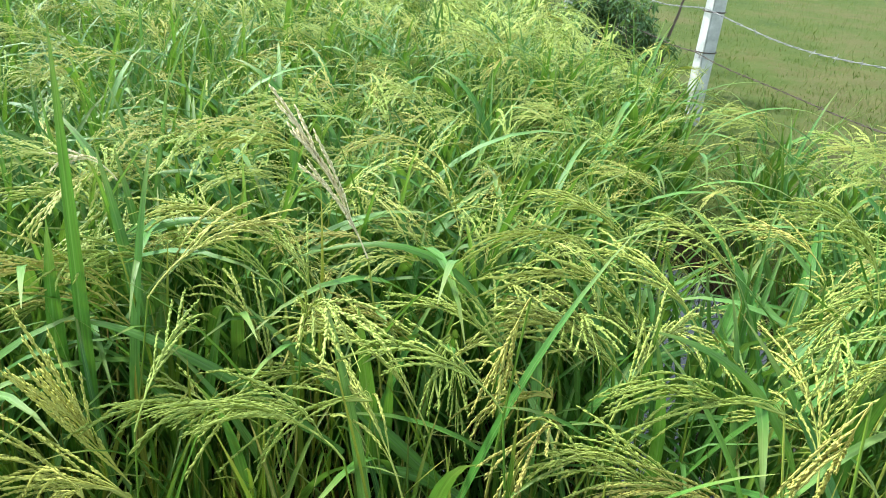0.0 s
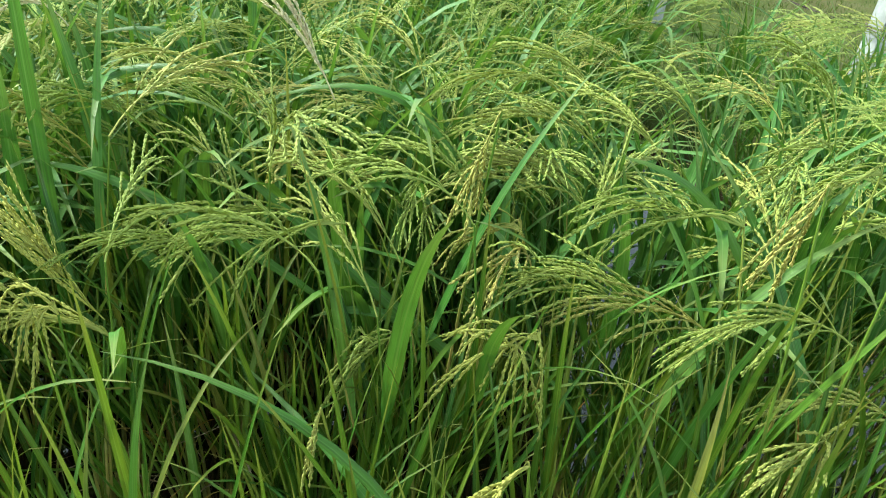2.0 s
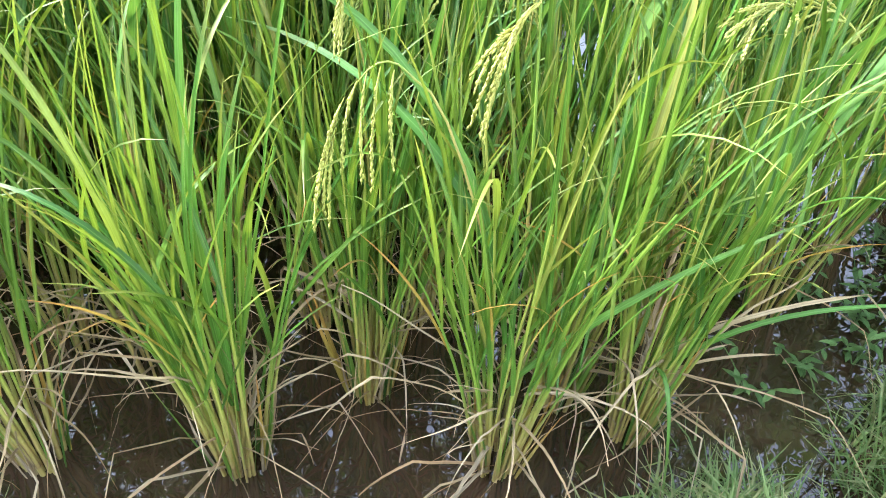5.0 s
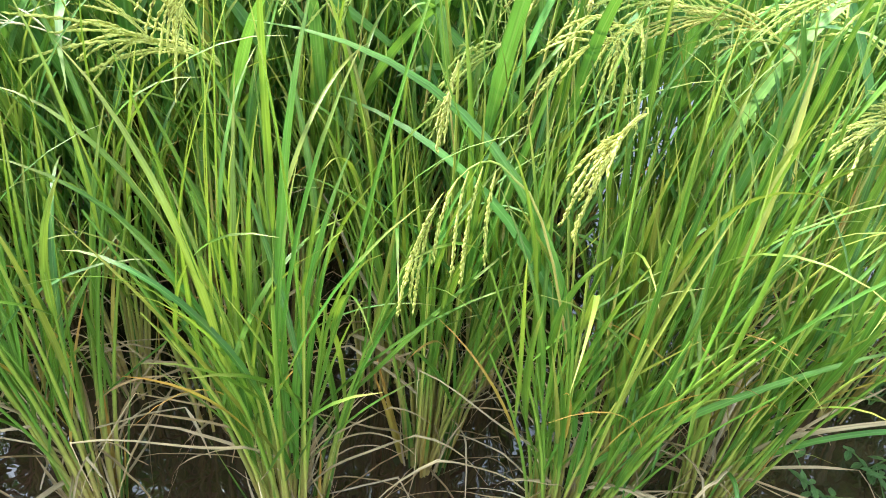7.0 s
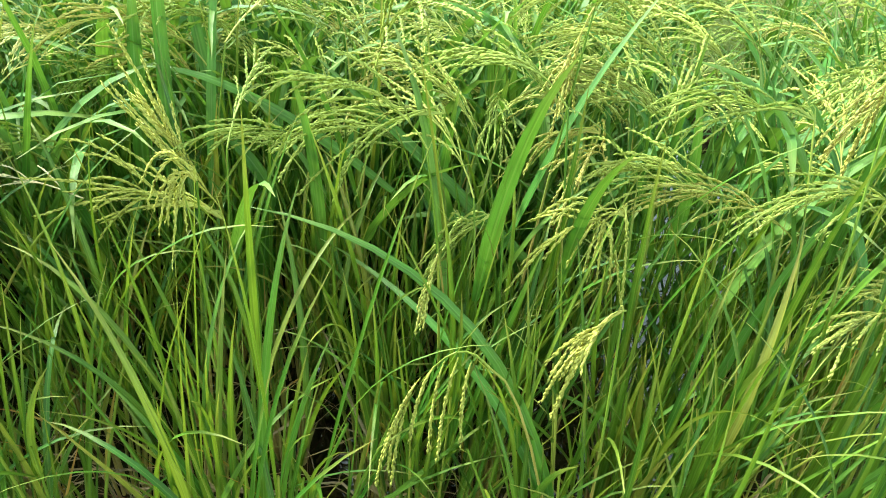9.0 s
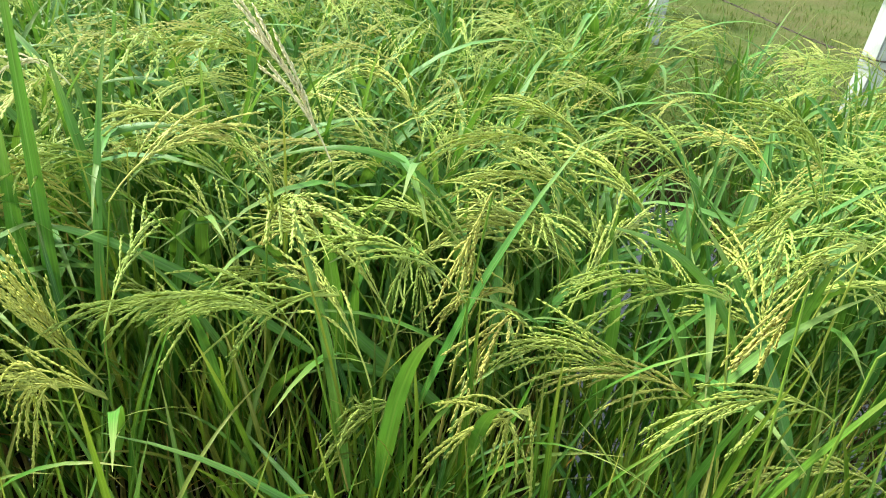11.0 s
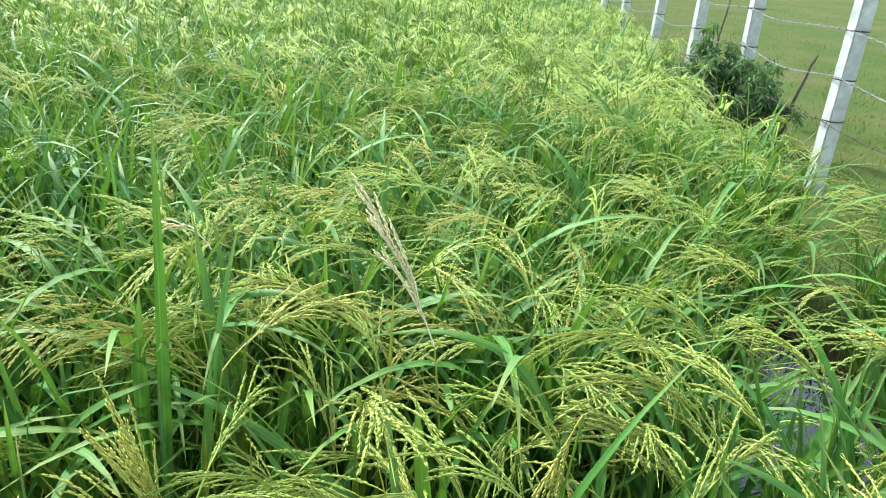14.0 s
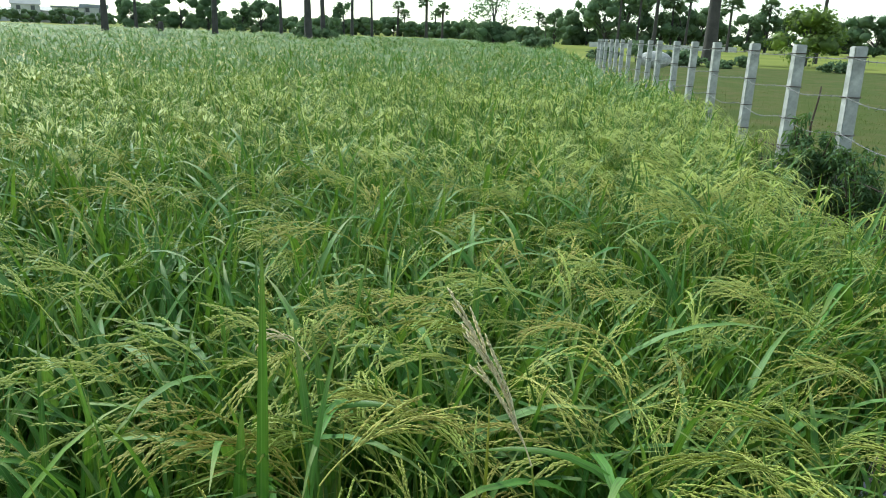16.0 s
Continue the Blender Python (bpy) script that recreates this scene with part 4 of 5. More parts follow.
# ---- rice further off, past counting ----
def distant_sets(k, blades, segs, ears_n, strings):
    r = np.random.default_rng(1500 + k)
    leaves, ears = Soup(), Soup()
    for t in range(blades):
        deep = t % 5 < 2 and segs > 2
        w = Matrix.Translation((r.normal(0, 0.05), r.normal(0, 0.05), r.uniform(0.0, 0.2) if deep else r.uniform(0.3, 0.62))) @ Matrix.Rotation(r.uniform(0, TAU), 4, "Z") @ Matrix.Rotation(r.uniform(0.03, 0.4), 4, "Y")
        leaves.add(*flat_blade(r.uniform(0.45, 0.62) if deep else r.uniform(0.28, 0.5), r.uniform(0.013, 0.021), 0.0, r.uniform(0.1, 0.4) if deep else r.uniform(0.1, 1.4), segs, 2.0), m=np.array(w))
    for t in range(ears_n):
        w = Matrix.Translation((r.normal(0, 0.06), r.normal(0, 0.06), r.uniform(0.7, 0.9))) @ Matrix.Rotation(heading(r), 4, "Z") @ Matrix.Rotation(r.uniform(0, 0.3), 4, "Y")
        for q in range(strings):
            turnz = Matrix.Rotation(r.normal(0, 0.25), 4, "Z") @ Matrix.Rotation(r.uniform(-0.15, 0.25), 4, "Y")
            ears.add(*flat_blade(r.uniform(0.16, 0.3), 0.0075 if strings > 2 else 0.01, 0.35, r.uniform(1.5, 2.4), 3, 1.0), m=np.array(w @ turnz))
    pack = lambda s: (np.concatenate(s.v), {q: (np.concatenate(s.f[q]) if s.f[q] else np.zeros((0, q), int)) for q in (3, 4)}, np.concatenate(s.uv))
    return pack(leaves), pack(ears)


MID_SETS = [distant_sets(k, 42, 3, 6, 5) for k in range(6)]
EDGE_SETS = [distant_sets(20 + k, 40, 3, 9, 5) for k in range(6)]
FAR_SETS = [distant_sets(k, 17, 2, 2, 1) for k in range(6)]


def scatter(name, places, label, sets, edge_sets=None):
    leaves, ears = Soup(), Soup()
    for x, y, size, wide in places:
        k = int(rng.integers(6))
        m = turn(rng.normal(0, 0.06), rng.normal(0, 0.06), rng.uniform(0, TAU) if rng.uniform() < 0.5 else rng.normal(0, 0.3), (x, y, 0), 1.0)
        m[:2, :3] *= wide
        m[:3, :3] *= size
        near_edge = edge_sets and x > field_edge(y) - 1.5 + 0.5 * math.sin(y * 2.1) and y < 9
        chosen = edge_sets if near_edge else sets
        for soup, (v, f, uv) in ((leaves, chosen[k][0]), (ears, chosen[k][1])):
            soup.add(v, [f[3], f[4]], uv, m)
    tagged(new(name, leaves.mesh(name, LEAF)), label, "rice plants", kind="stuff")
    tagged(new(name + "_ears", ears.mesh(name + "_ears", GRAIN)), "nodding yellow-green ears over the rice field", "rice ears", kind="stuff")


ring1 = []
for x, y in hills(NEAR, 11.0, -13.0, 0.27):
    d = math.hypot(x, y)
    if -math.degrees(math.atan2(x, y)) < 62 and d < 12:
        ring1.append((x, y, rng.uniform(0.9, 1.1), 1.0))
# Also rice left of view, mostly unseen, added to shade the near tufts.
for x, y in hills(1.12, NEAR, -6.0, 0.25) + hills(0.42, 1.1, -5.0, 0.23):
    if -2.3 < x and y < 1.11:
        continue
    if (math.hypot(x, y) > 4.4 or x < -1.7 - 1.6 * y) and x < -1.1:
        ring1.append((x, y, rng.uniform(0.9, 1.1), 1.0))
scatter("rice_field", ring1, "dense green rice with nodding ears reaching away", MID_SETS, EDGE_SETS)

ring2 = []
while len(ring2) < 4000:
    d = 11.0 * (12.0 ** rng.uniform())
    az = radians(rng.uniform(-4, 62))
    x, y = -d * math.sin(az), d * math.cos(az)
    if x < field_edge(y) and y < 100:
        ring2.append((x, y, rng.uniform(0.9, 1.12), 1.0 + d * 0.035))
scatter("rice_field_far", ring2, "far green rice field reaching to the palm trees", FAR_SETS)


def canopy():
    """The closed canopy of the far field, under the tops."""
    r = np.geomspace(9.0, 140.0, 70)
    a = np.radians(np.linspace(-6, 66, 120))
    rr, aa = np.meshgrid(r, a)
    x, y = -rr * np.sin(aa), rr * np.cos(aa)
    x = np.minimum(x, field_edge(y) - 0.1)
    z = 0.62 + 0.1 * np.sin(x * 3.1 + np.sin(y * 2.3)) * np.sin(y * 2.7 + np.sin(x * 1.9))
    v = np.stack([x, y, z], -1).reshape(-1, 3)
    w = len(r)
    i, j = np.meshgrid(np.arange(len(a) - 1), np.arange(w - 1), indexing="ij")
    b = i * w + j
    soup = Soup()
    soup.add(v, [np.stack([b, b + 1, b + w + 1, b + w], -1).reshape(-1, 4)], np.tile([0.2, 0.3], (len(v), 1)))
    tagged(new("rice_canopy", soup.mesh("rice_canopy", CANOPY)), "closed green canopy of the far rice", "rice plants", kind="stuff")


CANOPY = plain_material("canopy", [(0.3, (0.05, 0.12, 0.02)), (0.55, (0.1, 0.19, 0.035)), (0.75, (0.2, 0.25, 0.06))], 2.5, 0.7, 1.0, 0.1)
canopy()


# ---- bank weeds, meadow ----
def tufts(name, places, mat, label, category, tall=(0.08, 0.2), blades=7, wide=0.006, spill=0.02):
    soup = Soup()
    for x, y in places:
        z = float(ground_height(np.array(x), np.array(y))) - 0.01
        for _ in range(blades):
            w = Matrix.Translation((x + rng.normal(0, spill), y + rng.normal(0, spill), z)) @ Matrix.Rotation(rng.uniform(0, TAU), 4, "Z") @ Matrix.Rotation(rng.uniform(0.05, 0.7), 4, "Y")
            soup.add(*flat_blade(rng.uniform(*tall), wide * rng.uniform(0.7, 1.3), 0.0, rng.uniform(0.2, 1.3), 2), m=np.array(w))
    tagged(new(name, soup.mesh(name, mat)), label, category, kind="stuff")


meadow = []
while len(meadow) < 9000:
    d = 2.6 * (12.0 ** (rng.uniform() ** 1.2))
    az = radians(rng.uniform(-50, 8))
    x, y = -d * math.sin(az), d * math.cos(az)
    thick = 0.5 + 0.5 * math.sin(x * 2.1 + 1.3 * math.sin(y * 1.7)) * math.sin(y * 1.9 + math.sin(x * 2.9))
    if x > field_edge(y) + 0.1 and y > 1.9 and rng.uniform() < 0.35 + thick:
        meadow.append((x, y))
tufts("meadow_grass", meadow, GRASS, "short worn yellow-green meadow grass behind the fence", "grass", (0.03, 0.1), 6, 0.006, 0.14)
bank = []
while len(bank) < 2600:
    x, y = rng.uniform(-1.0, 1.8), rng.uniform(0.0, 1.5)
    if ground_height(np.array(x), np.array(y)) > rng.normal(0.0, 0.025) and (x > 0.35 or rng.uniform() < 0.35):
        bank.append((x, y))
tufts("bank_grass", bank, BANK, "low creeping pale green grass on the wet bank", "grass", (0.04, 0.14), 9, 0.005)


# ---- shrub by the fence, sticks, weeds ----
def leaf_blade(length, width):
    """A small pointed leaf lying along x, cupped along its vein."""
    x = np.linspace(0, 1, 5)
    p = np.stack([x * length, 0 * x, -0.25 * length * x**2], 1)
    w = width * np.sin(np.pi * np.clip(x * 0.92 + 0.06, 0, 1))
    return sheet(p, np.tile([0, 1.0, 0], (5, 1)), w, 0.15, np.tile([0, 0, 1.0], (5, 1)))


def shrub(place, size, seed, label, leaves=900, leaf=(0.05, 0.012)):
    r = np.random.default_rng(seed)
    bush = thing("shrub", place, label, "shrub")
    wood, green = Soup(), Soup()
    tips = []
    for k in range(26):
        a, e = r.uniform(0, TAU), r.uniform(0.2, 1.25)
        d = np.array([math.cos(a) * math.sin(e) * size[0], math.sin(a) * math.sin(e) * size[1], math.cos(e) * size[2]]) * r.uniform(0.75, 1.1)
        q = curve((0, 0, 0), d * 0.5 + (0, 0, size[2] * 0.12), d, 7)
        wood.add(*tube(q, np.linspace(0.009, 0.002, 7), 5))
        tips.append(q)
        for _ in range(4):
            b = q[int(r.integers(2, 6))]
            t = b + r.normal(0, 0.16, 3) * np.array(size)
            w = curve(b, (b + t) / 2 + (0, 0, 0.02), t, 5)
            wood.add(*tube(w, np.linspace(0.004, 0.001, 5), 4))
            tips.append(w)
    for k in range(leaves):
        q = tips[int(r.integers(len(tips)))]
        at = q[int(r.integers(len(q) // 2, len(q)))] + r.normal(0, 0.02, 3)
        m = turn(r.normal(0, 0.5), r.uniform(-0.3, 1.1), r.uniform(0, TAU), at, r.uniform(0.7, 1.4))
        green.add(*leaf_blade(*leaf), m=m)
    part("framework", wood.mesh("framework", TWIG), bush, label="thin dark twigs")
    part("foliage", green.mesh("foliage", SHRUB), bush)
    return bush


shrub((0.42, 6.1, 0.2), (0.42, 0.5, 0.85), 11, "dark green leafy shrub growing against concrete posts", 5200, (0.05, 0.014))
shrub((0.72, 5.75, 0.25), (0.35, 0.4, 0.6), 12, "low dark green shrub beside a concrete post", 3000, (0.05, 0.014))
shrub((0.08, 7.1, 0.25), (0.3, 0.4, 0.5), 13, "small dark shrub at the fence foot", 600)


def stick(a, b, c, label):
    soup = Soup()
    q = curve(a, b, c, 10)
    q += rng.normal(0, 0.008, q.shape)
    soup.add(*tube(q, np.linspace(0.016, 0.008, 10), 7, True))
    tagged(new("stick", soup.mesh("stick", TWIG)), label, "stick")


stick((0.5, 7.9, 0.2), (0.49, 7.9, 0.7), (0.52, 7.9, 1.22), "dry crooked wooden stake behind the wire")
stick((0.95, 5.9, 0.2), (0.98, 5.9, 0.6), (1.08, 5.95, 0.98), "dark bent dry branch leaning on the wire")


def weed(x, y, seed):
    r = np.random.default_rng(seed)
    plant = thing("weed", (x, y, max(0.0, float(ground_height(np.array(x), np.array(y)))) - 0.005), "low broad-leaved green weed on the wet bank", "weed", "bank weeds")
    for k in range(int(r.integers(3, 5))):
        a = r.uniform(0, TAU)
        tip = np.array([math.cos(a) * r.uniform(0.03, 0.1), math.sin(a) * r.uniform(0.03, 0.1), r.uniform(0.03, 0.12)])
        soup = Soup()
        q = curve((0, 0, 0), tip * 0.5 + (0, 0, 0.01), tip, 6)
        soup.add(*tube(q, np.linspace(0.002, 0.0012, 6), 4))
        stem = part("stem", soup.mesh("stem", WEED), plant)
        for j in range(5):
            w = Matrix.Translation(q[1 + j]) @ Matrix.Rotation(a + j * 2.4, 4, "Z") @ Matrix.Rotation(r.uniform(-0.3, 0.4), 4, "Y")
            part("leaf", WEED_LEAVES[int(r.integers(4))], stem, w)


WEED_LEAVES = stock(4, lambda r, f: one("leaf", WEED, leaf_blade(r.uniform(0.02, 0.04), r.uniform(0.01, 0.018))))
for n, (x, y) in enumerate([(0.98, 0.8), (1.04, 0.92), (1.08, 0.78), (0.92, 0.68), (1.12, 1.02), (0.8, 0.68), (1.0, 0.62), (1.16, 0.9), (1.22, 1.1), (0.66, 0.6), (1.1, 0.66), (0.88, 0.86)]):
    weed(x, y, 40 + n)


# ---- distance ----
def polar(az, d, z=0.0):
    return (-d * math.sin(radians(az)), d * math.cos(radians(az)), z)


def crown_leaves(r, soup, centre, radius, count, leaf):
    """A clump of many small leaf sprays, each a cupped pair of faces."""
    d = r.normal(0, 1, (count, 3))
    d /= np.linalg.norm(d, axis=1)[:, None]
    at = np.array(centre) + d * (r.uniform(0.2, 1.05, count) ** 0.6)[:, None] * np.array(radius)
    a, b = frames(d + r.normal(0, 0.6, (count, 3)))
    size = (leaf * r.uniform(0.5, 1.3, count))[:, None]
    v = np.stack([at - a * size, at - b * size * 0.6, at + a * size, at + b * size * 0.6], 1).reshape(-1, 3)
    soup.add(v, [np.arange(count * 4).reshape(-1, 4)], np.tile([[0, 0.2], [0.3, 0], [1, 0.2], [0.3, 0.6]], (count, 1)))


def crown_core(r, soup, centre, radius):
    """The dense inside of a leaf clump, an uneven lump."""
    lat, lon = np.meshgrid(np.linspace(0.15, 2.99, 5), np.arange(7) * TAU / 7, indexing="ij")
    d = np.stack([np.sin(lat) * np.cos(lon), np.sin(lat) * np.sin(lon), np.cos(lat)], -1).reshape(-1, 3)
    v = np.array(centre) + d * r.uniform(0.35, 0.75, (35, 1)) * np.array(radius)
    i, j = np.meshgrid(np.arange(4) * 7, np.arange(7), indexing="ij")
    jn = (j + 1) % 7
    soup.add(v, [np.stack([i + j, i + 7 + j, i + 7 + jn, i + jn], -1).reshape(-1, 4)], np.tile([0.2, 0.3], (35, 1)))


def tree(az, d, height, width, seed, label, mat=HAZED_TREE, bare=False, low=0.35, count=420, name="tree"):
    r = np.random.default_rng(seed)
    t = thing(name, polar(az, d, 0.2), label, name)
    wood, green = Soup(), Soup()
    wood.add(*tube(curve((0, 0, -0.3), (r.normal(0, 0.2), 0, height * 0.3), (r.normal(0, 0.4), 0, height * 0.65), 6), np.linspace(height * 0.035, height * 0.012, 6) * (0.5 if bare else 1.0), 7))
    blobs = int(15 * min(2.6, max(1.0, width / height)))
    for k in range(blobs):
        a = r.uniform(0, TAU)
        up = low + (0.92 - low) * r.uniform() ** 0.8
        reach = width * 0.46 * math.sqrt(max(0.05, 1 - ((up - 0.42) / 0.58) ** 2)) * r.uniform(0.3, 1.0)
        tip = np.array([math.cos(a) * reach, math.sin(a) * reach, height * up])
        root = np.array([0, 0, height * up * 0.45])
        wood.add(*tube(curve(root, (root + tip) / 2 + (0, 0, height * 0.04), tip, 6), np.linspace(height * 0.011, height * 0.003, 6) * (0.6 if bare else 1.0), 5))
        size = r.uniform(0.13, 0.26)
        round_ = min(width * size, height * 0.4)
        spread = (round_, round_, max(height * size * 0.8, round_ * 0.75))
        crown_leaves(r, green, tip, spread, int(count / blobs * (0.7 if bare else 1)), 0.08 + height * (0.008 if bare else 0.011))
        if not bare:
            crown_core(r, green, tip, spread)
    part("trunk", wood.mesh("trunk", BARK), t)
    part("crown", green.mesh("crown", mat), t)


def palm(az, d, height, thick, seed, leaning=0.0):
    r = np.random.default_rng(seed)
    t = thing("palm_tree", polar(az, d, 0.2), "tall sugar palm with bare dark trunk beyond the rice", "palm tree", "sugar palms")
    q = curve((0, 0, -0.3), (leaning * 0.4, 0, height / 2), (leaning, 0, height), 9)
    wood = Soup()
    wood.add(*tube(q, thick / 2 * np.array([1.35, 1.1, 0.95, 0.9, 0.85, 0.85, 0.9, 0.9, 0.8]), 9))
    part("trunk", wood.mesh("trunk", BARK), t)
    green = Soup()
    for k in range(40):
        a, e = r.uniform(0, TAU), math.acos(r.uniform(-0.75, 1.0))
        stalk = r.uniform(0.9, 1.4)
        out = np.array([math.cos(a) * math.sin(e), math.sin(a) * math.sin(e), math.cos(e)])
        hub = q[-1] + out * stalk + (0, 0, -0.15 * stalk * math.sin(e))
        green.add(*tube([q[-1], (q[-1] + hub) / 2 + (0, 0, 0.05), hub], [0.05, 0.035, 0.03], 4))
        side = np.cross(out, (0.1, 0.2, 1.0))
        side /= np.linalg.norm(side)
        up = np.cross(side, out)
        for j in range(13):
            b = (j - 6) * 0.26
            ray = out * math.cos(b) + side * math.sin(b) + up * r.normal(0.1, 0.12)
            green.add(*fan_ray(hub, ray, r.uniform(0.75, 1.1)))
    part("crown", green.mesh("crown", HAZED_TREE), t)


def fan_ray(hub, ray, length):
    """One pointed segment of a fan-shaped palm leaf."""
    across = np.cross(ray, (0.3, 0.2, 1.0))
    across *= 0.15 / np.linalg.norm(across)
    mid = hub + ray * length * 0.62
    v = np.array([hub, mid - across, hub + ray * length, mid + across])
    return v, [np.array([[0, 1, 2, 3]])], np.array([[0.5, 0], [0, 0.5], [0.5, 0.6], [1, 0.5]])


for n, (az, d, h, th) in enumerate([(47.8, 75, 14, 0.55), (46.5, 150, 13, 0.5), (45.8, 120, 12, 0.45), (40.5, 80, 13, 0.55), (35.8, 110, 12, 0.45), (33.8, 70, 14, 0.65), (32.7, 75, 14, 0.45),
                                    (30.6, 110, 15, 0.45), (29.1, 120, 15, 0.4), (27.2, 200, 7.5, 0.55), (26.7, 210, 5.6, 0.45), (25.0, 150, 7.6, 0.6), (24.3, 220, 6.6, 0.5), (23.8, 180, 6.6, 0.6),
                                    (16.6, 220, 6.6, 0.45), (16.0, 220, 5.2, 0.45), (10.7, 130, 9, 0.45), (9.3, 140, 10, 0.45), (8.1, 60, 11, 0.3), (6.9, 150, 9, 0.45), (5.9, 140, 9.5, 0.45), (4.1, 55, 13, 0.85), (3.0, 130, 7.6, 0.42), (0.5, 150, 8.0, 0.42), (-2.8, 70, 12, 0.3)]):
    palm(az, d, h, th, 60 + n, rng.normal(0, 0.3))

WOOD_LABEL = "dark green broad-crowned tree at the far field edge"
for n, (az, d, h, w) in enumerate([(54.5, 200, 5, 6), (46.0, 130, 4.5, 7), (44.5, 150, 5, 7), (42.8, 140, 6.5, 8), (41.0, 135, 6.0, 8), (38.6, 120, 5.0, 6), (37.3, 120, 5.2, 6.5), (33.6, 75, 1.8, 4), (32.6, 75, 1.5, 3),
                                   (31.2, 140, 6.5, 5), (36.0, 170, 4.0, 9), (33.0, 190, 4.5, 12), (29.8, 200, 4.5, 12), (27.5, 210, 4.8, 13), (25.5, 200, 4.0, 12), (22.6, 200, 4.5, 12), (21.0, 190, 4.0, 10),
                                   (15.3, 160, 7.5, 5), (17.5, 170, 3.5, 10), (14.0, 150, 6, 9), (12.9, 150, 9, 9), (11.7, 140, 9, 9), (10.2, 145, 10, 9), (9.0, 150, 9.5, 9), (7.6, 150, 9.5, 9), (6.3, 150, 9, 9), (5.0, 150, 8, 9), (3.8, 155, 8, 8),
                                   (1.8, 150, 6.5, 8), (0.5, 150, 7.5, 8), (-0.6, 150, 7.0, 8), (-3.8, 150, 6, 8), (-5.0, 150, 6.5, 8), (-6.2, 150, 7, 9), (-8.0, 150, 7, 9), (-11, 150, 7, 12), (-15, 150, 7, 14), (-20, 150, 7, 16), (-26, 150, 8, 18), (58, 200, 5, 12)]):
    tree(az, d, h, w, 200 + n, WOOD_LABEL, count=1300, low=0.02 if h < 6 else 0.08)
for n, az in enumerate(np.arange(-28, 58, 2.6)):
    tree(az + rng.normal(0, 0.5), 235 + rng.normal(0, 10), rng.uniform(3.0, 4.6), rng.uniform(12, 17), 400 + n, "low hazy green thicket along the horizon", count=900, low=0.02)
tree(19.9, 95, 9.0, 9.5, 300, "spreading half-bare tree with dark branches above the rice", bare=True, count=2600, low=0.3)
tree(19.9, 94, 2.8, 6.5, 301, "dense dark thicket round a tree's foot", low=0.2, count=1600)
tree(-2.2, 60, 4.0, 5.0, 302, "light green bamboo clump beyond the meadow", BAMBOO, low=0.2, count=2400)
for n, (az, d, h, w) in enumerate([(11.5, 50, 0.9, 2.4), (8.4, 47, 1.5, 1.8), (6.4, 46, 0.9, 2.6), (5.2, 48, 0.6, 2.2), (3.1, 45, 0.45, 2.0), (1.6, 49, 0.7, 1.4), (-4.2, 47, 0.6, 2.4)]):
    tree(az, d, h, w, 320 + n, "low dark scrub between the meadow and yellow paddy", low=0.1, count=500, name="bush")
tree(16.5, 70, 1.3, 3.5, 303, "low dark bush at the field edge", low=0.3, count=800)
tree(9.0, 50, 1.3, 1.6, 304, "low green bush beside the fence line", low=0.3, count=800)


def box(w, d, h, bevel=0.02):
    bm = bmesh.new()
    bmesh.ops.create_cube(bm, size=1.0)
    bmesh.ops.scale(bm, vec=(w, d, h), verts=bm.verts)
    bmesh.ops.translate(bm, vec=(0, 0, h / 2), verts=bm.verts)
    bmesh.ops.bevel(bm, geom=bm.edges[:], offset=bevel, segments=1, affect="EDGES")
    return bm


def bm_mesh(bm, name, mat):
    me = bpy.data.meshes.new(name)
    bm.to_mesh(me)
    bm.free()
    me.materials.append(mat)
    return me


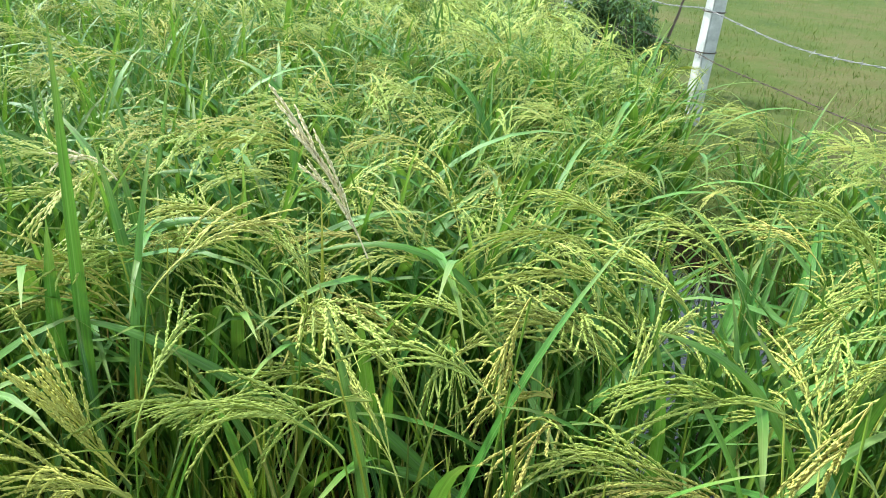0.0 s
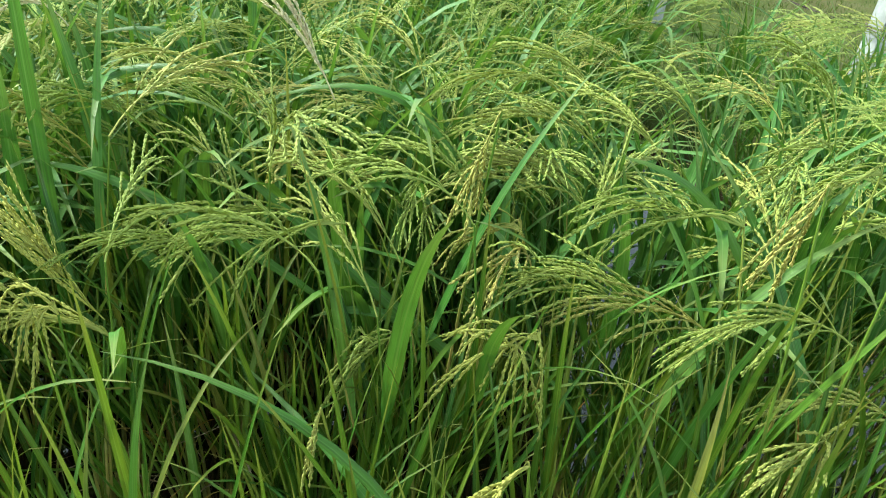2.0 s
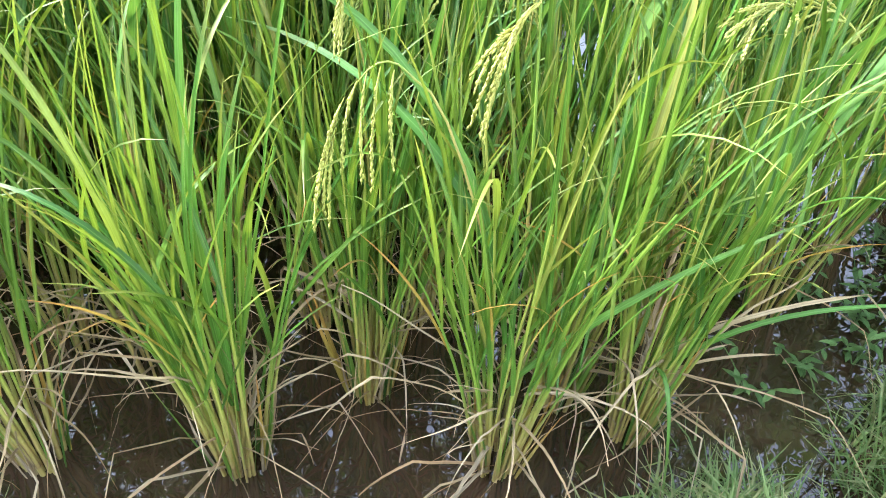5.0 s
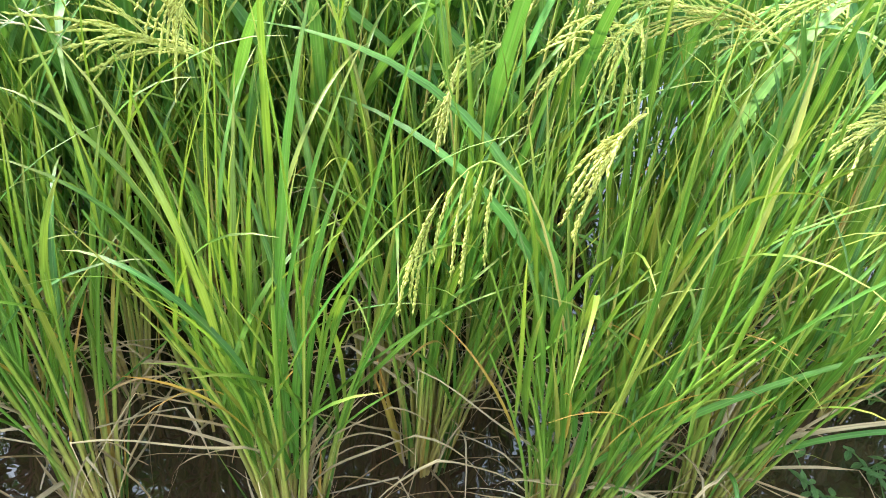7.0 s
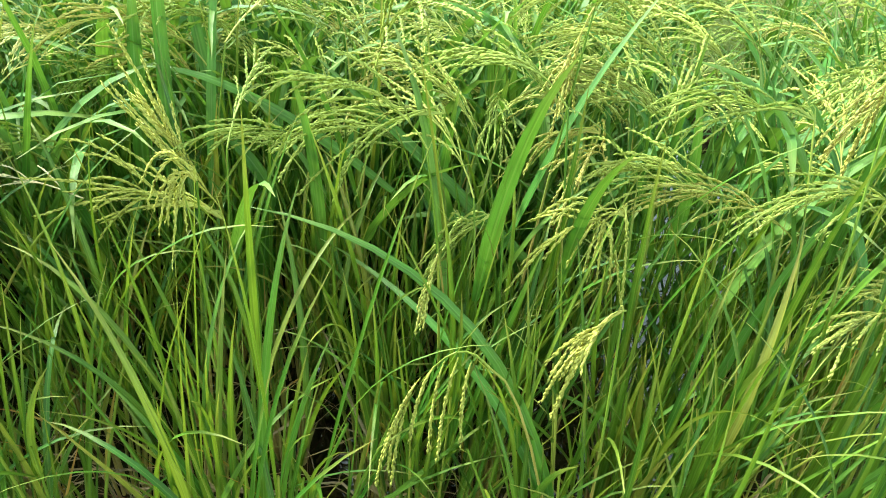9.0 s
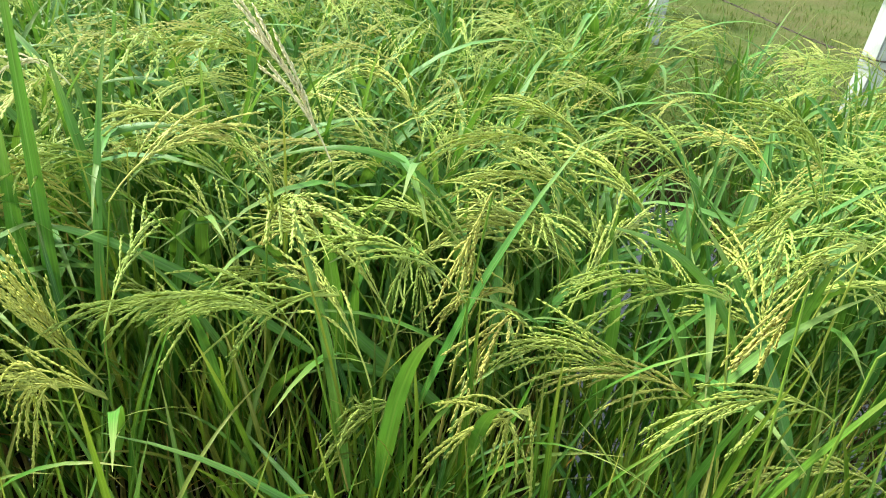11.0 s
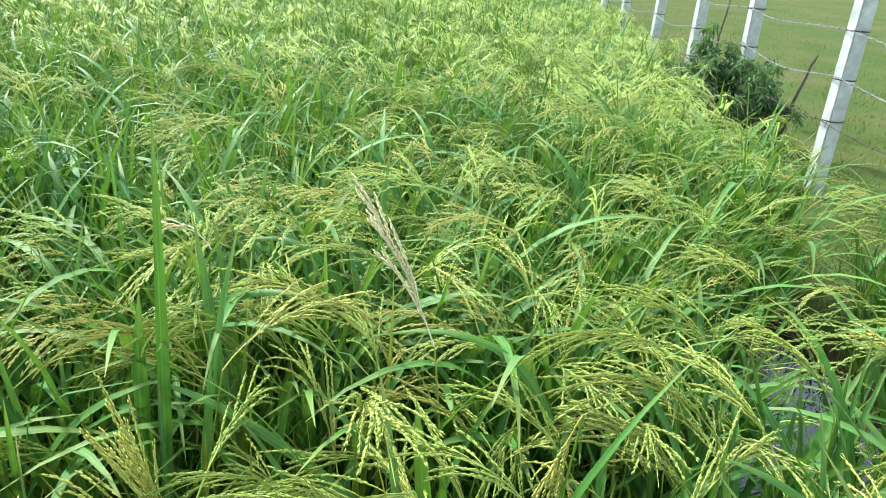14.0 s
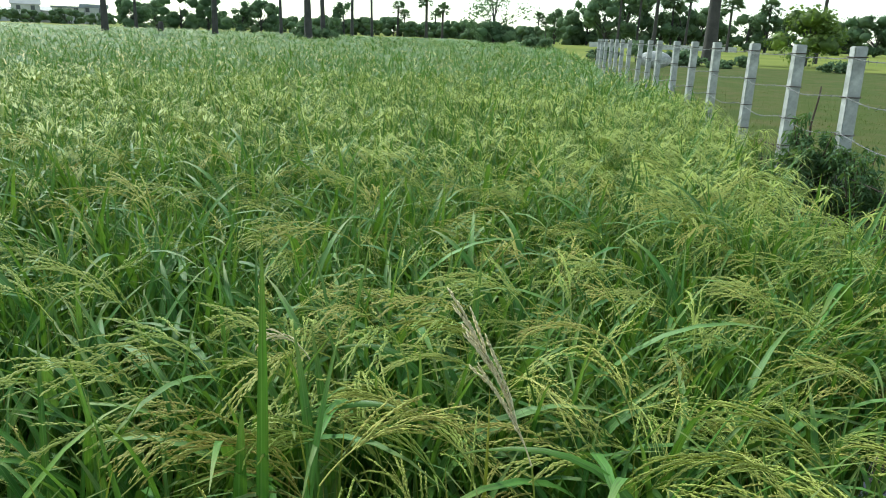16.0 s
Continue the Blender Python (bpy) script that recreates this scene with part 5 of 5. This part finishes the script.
def house(az, d, w, depth, h, roof, label, gable=True):
    b = thing("house", polar(az, d, 0.2), label, "house", "far houses")
    b.rotation_euler.z = radians(az)
    part("wall", bm_mesh(box(w, depth, h), "wall", PLASTER), b)
    bm = box(w + 0.8, depth + 0.8, roof)
    if gable:
        for v in bm.verts:
            if v.co.z > roof * 0.5:
                v.co.y *= 0.05
    part("roof", bm_mesh(bm, "roof", ROOF), b, Matrix.Translation((0, 0, h)))
    n = max(2, int(w / 3))
    for k in range(n):
        for z in ([0.9] if h < 4.5 else [0.9, 3.6]):
            pane = part("window", bm_mesh(box(1.1, 0.12, 1.3), "window", PANE), b, Matrix.Translation((-w / 2 + (k + 0.5) * w / n, -depth / 2 - 0.02, z)))


house(52.5, 260, 7.5, 6, 5.2, 2.2, "white two-storey house with grey roof far away")
house(51.0, 265, 14, 6, 3.6, 1.2, "long white house far beyond the field")
house(50.0, 255, 8.5, 7, 4.6, 0.5, "grey flat-roofed building far beyond the field", False)
house(48.4, 260, 7.5, 6, 5.0, 1.0, "white building with dark openings far away", False)
house(53.9, 260, 6, 6, 3.2, 1.0, "low white house beyond the field")
wall = thing("boundary_wall", polar(7.5, 132, 0.2), "long pale boundary wall in front of the trees", "wall")
wall.rotation_euler.z = radians(7.5)
part("wall_panel", bm_mesh(box(24, 0.3, 0.95), "wall_panel", PLASTER), wall)


def water_jar():
    """A big pale jar lying on its side in the grass."""
    s = np.linspace(0, 1, 14)
    rad = 0.42 * np.clip(np.sin(np.pi * np.clip(s * 0.93 + 0.04, 0, 1)), 0, 1) ** 0.45
    soup = Soup()
    soup.add(*tube(np.stack([s * 1.5 - 0.75, 0 * s, 0 * s + 0.4], 1), rad, 20, True))
    jar = tagged(new("water_jar", soup.mesh("water_jar", CONCRETE)), "big pale rounded concrete jar lying in grass", "jar")
    jar.location = polar(7.8, 38, 0.33)


water_jar()
stump_soup = Soup()
stump_soup.add(*tube([(0, 0, -0.3), (0, 0, 0.5), (0.05, 0, 1.1), (0.06, 0, 1.5)], [0.35, 0.3, 0.27, 0.2], 9, True))
tagged(new("stump", stump_soup.mesh("stump", BARK)), "dark dead palm stump standing in the rice", "stump").location = polar(44.2, 80, 0.2)
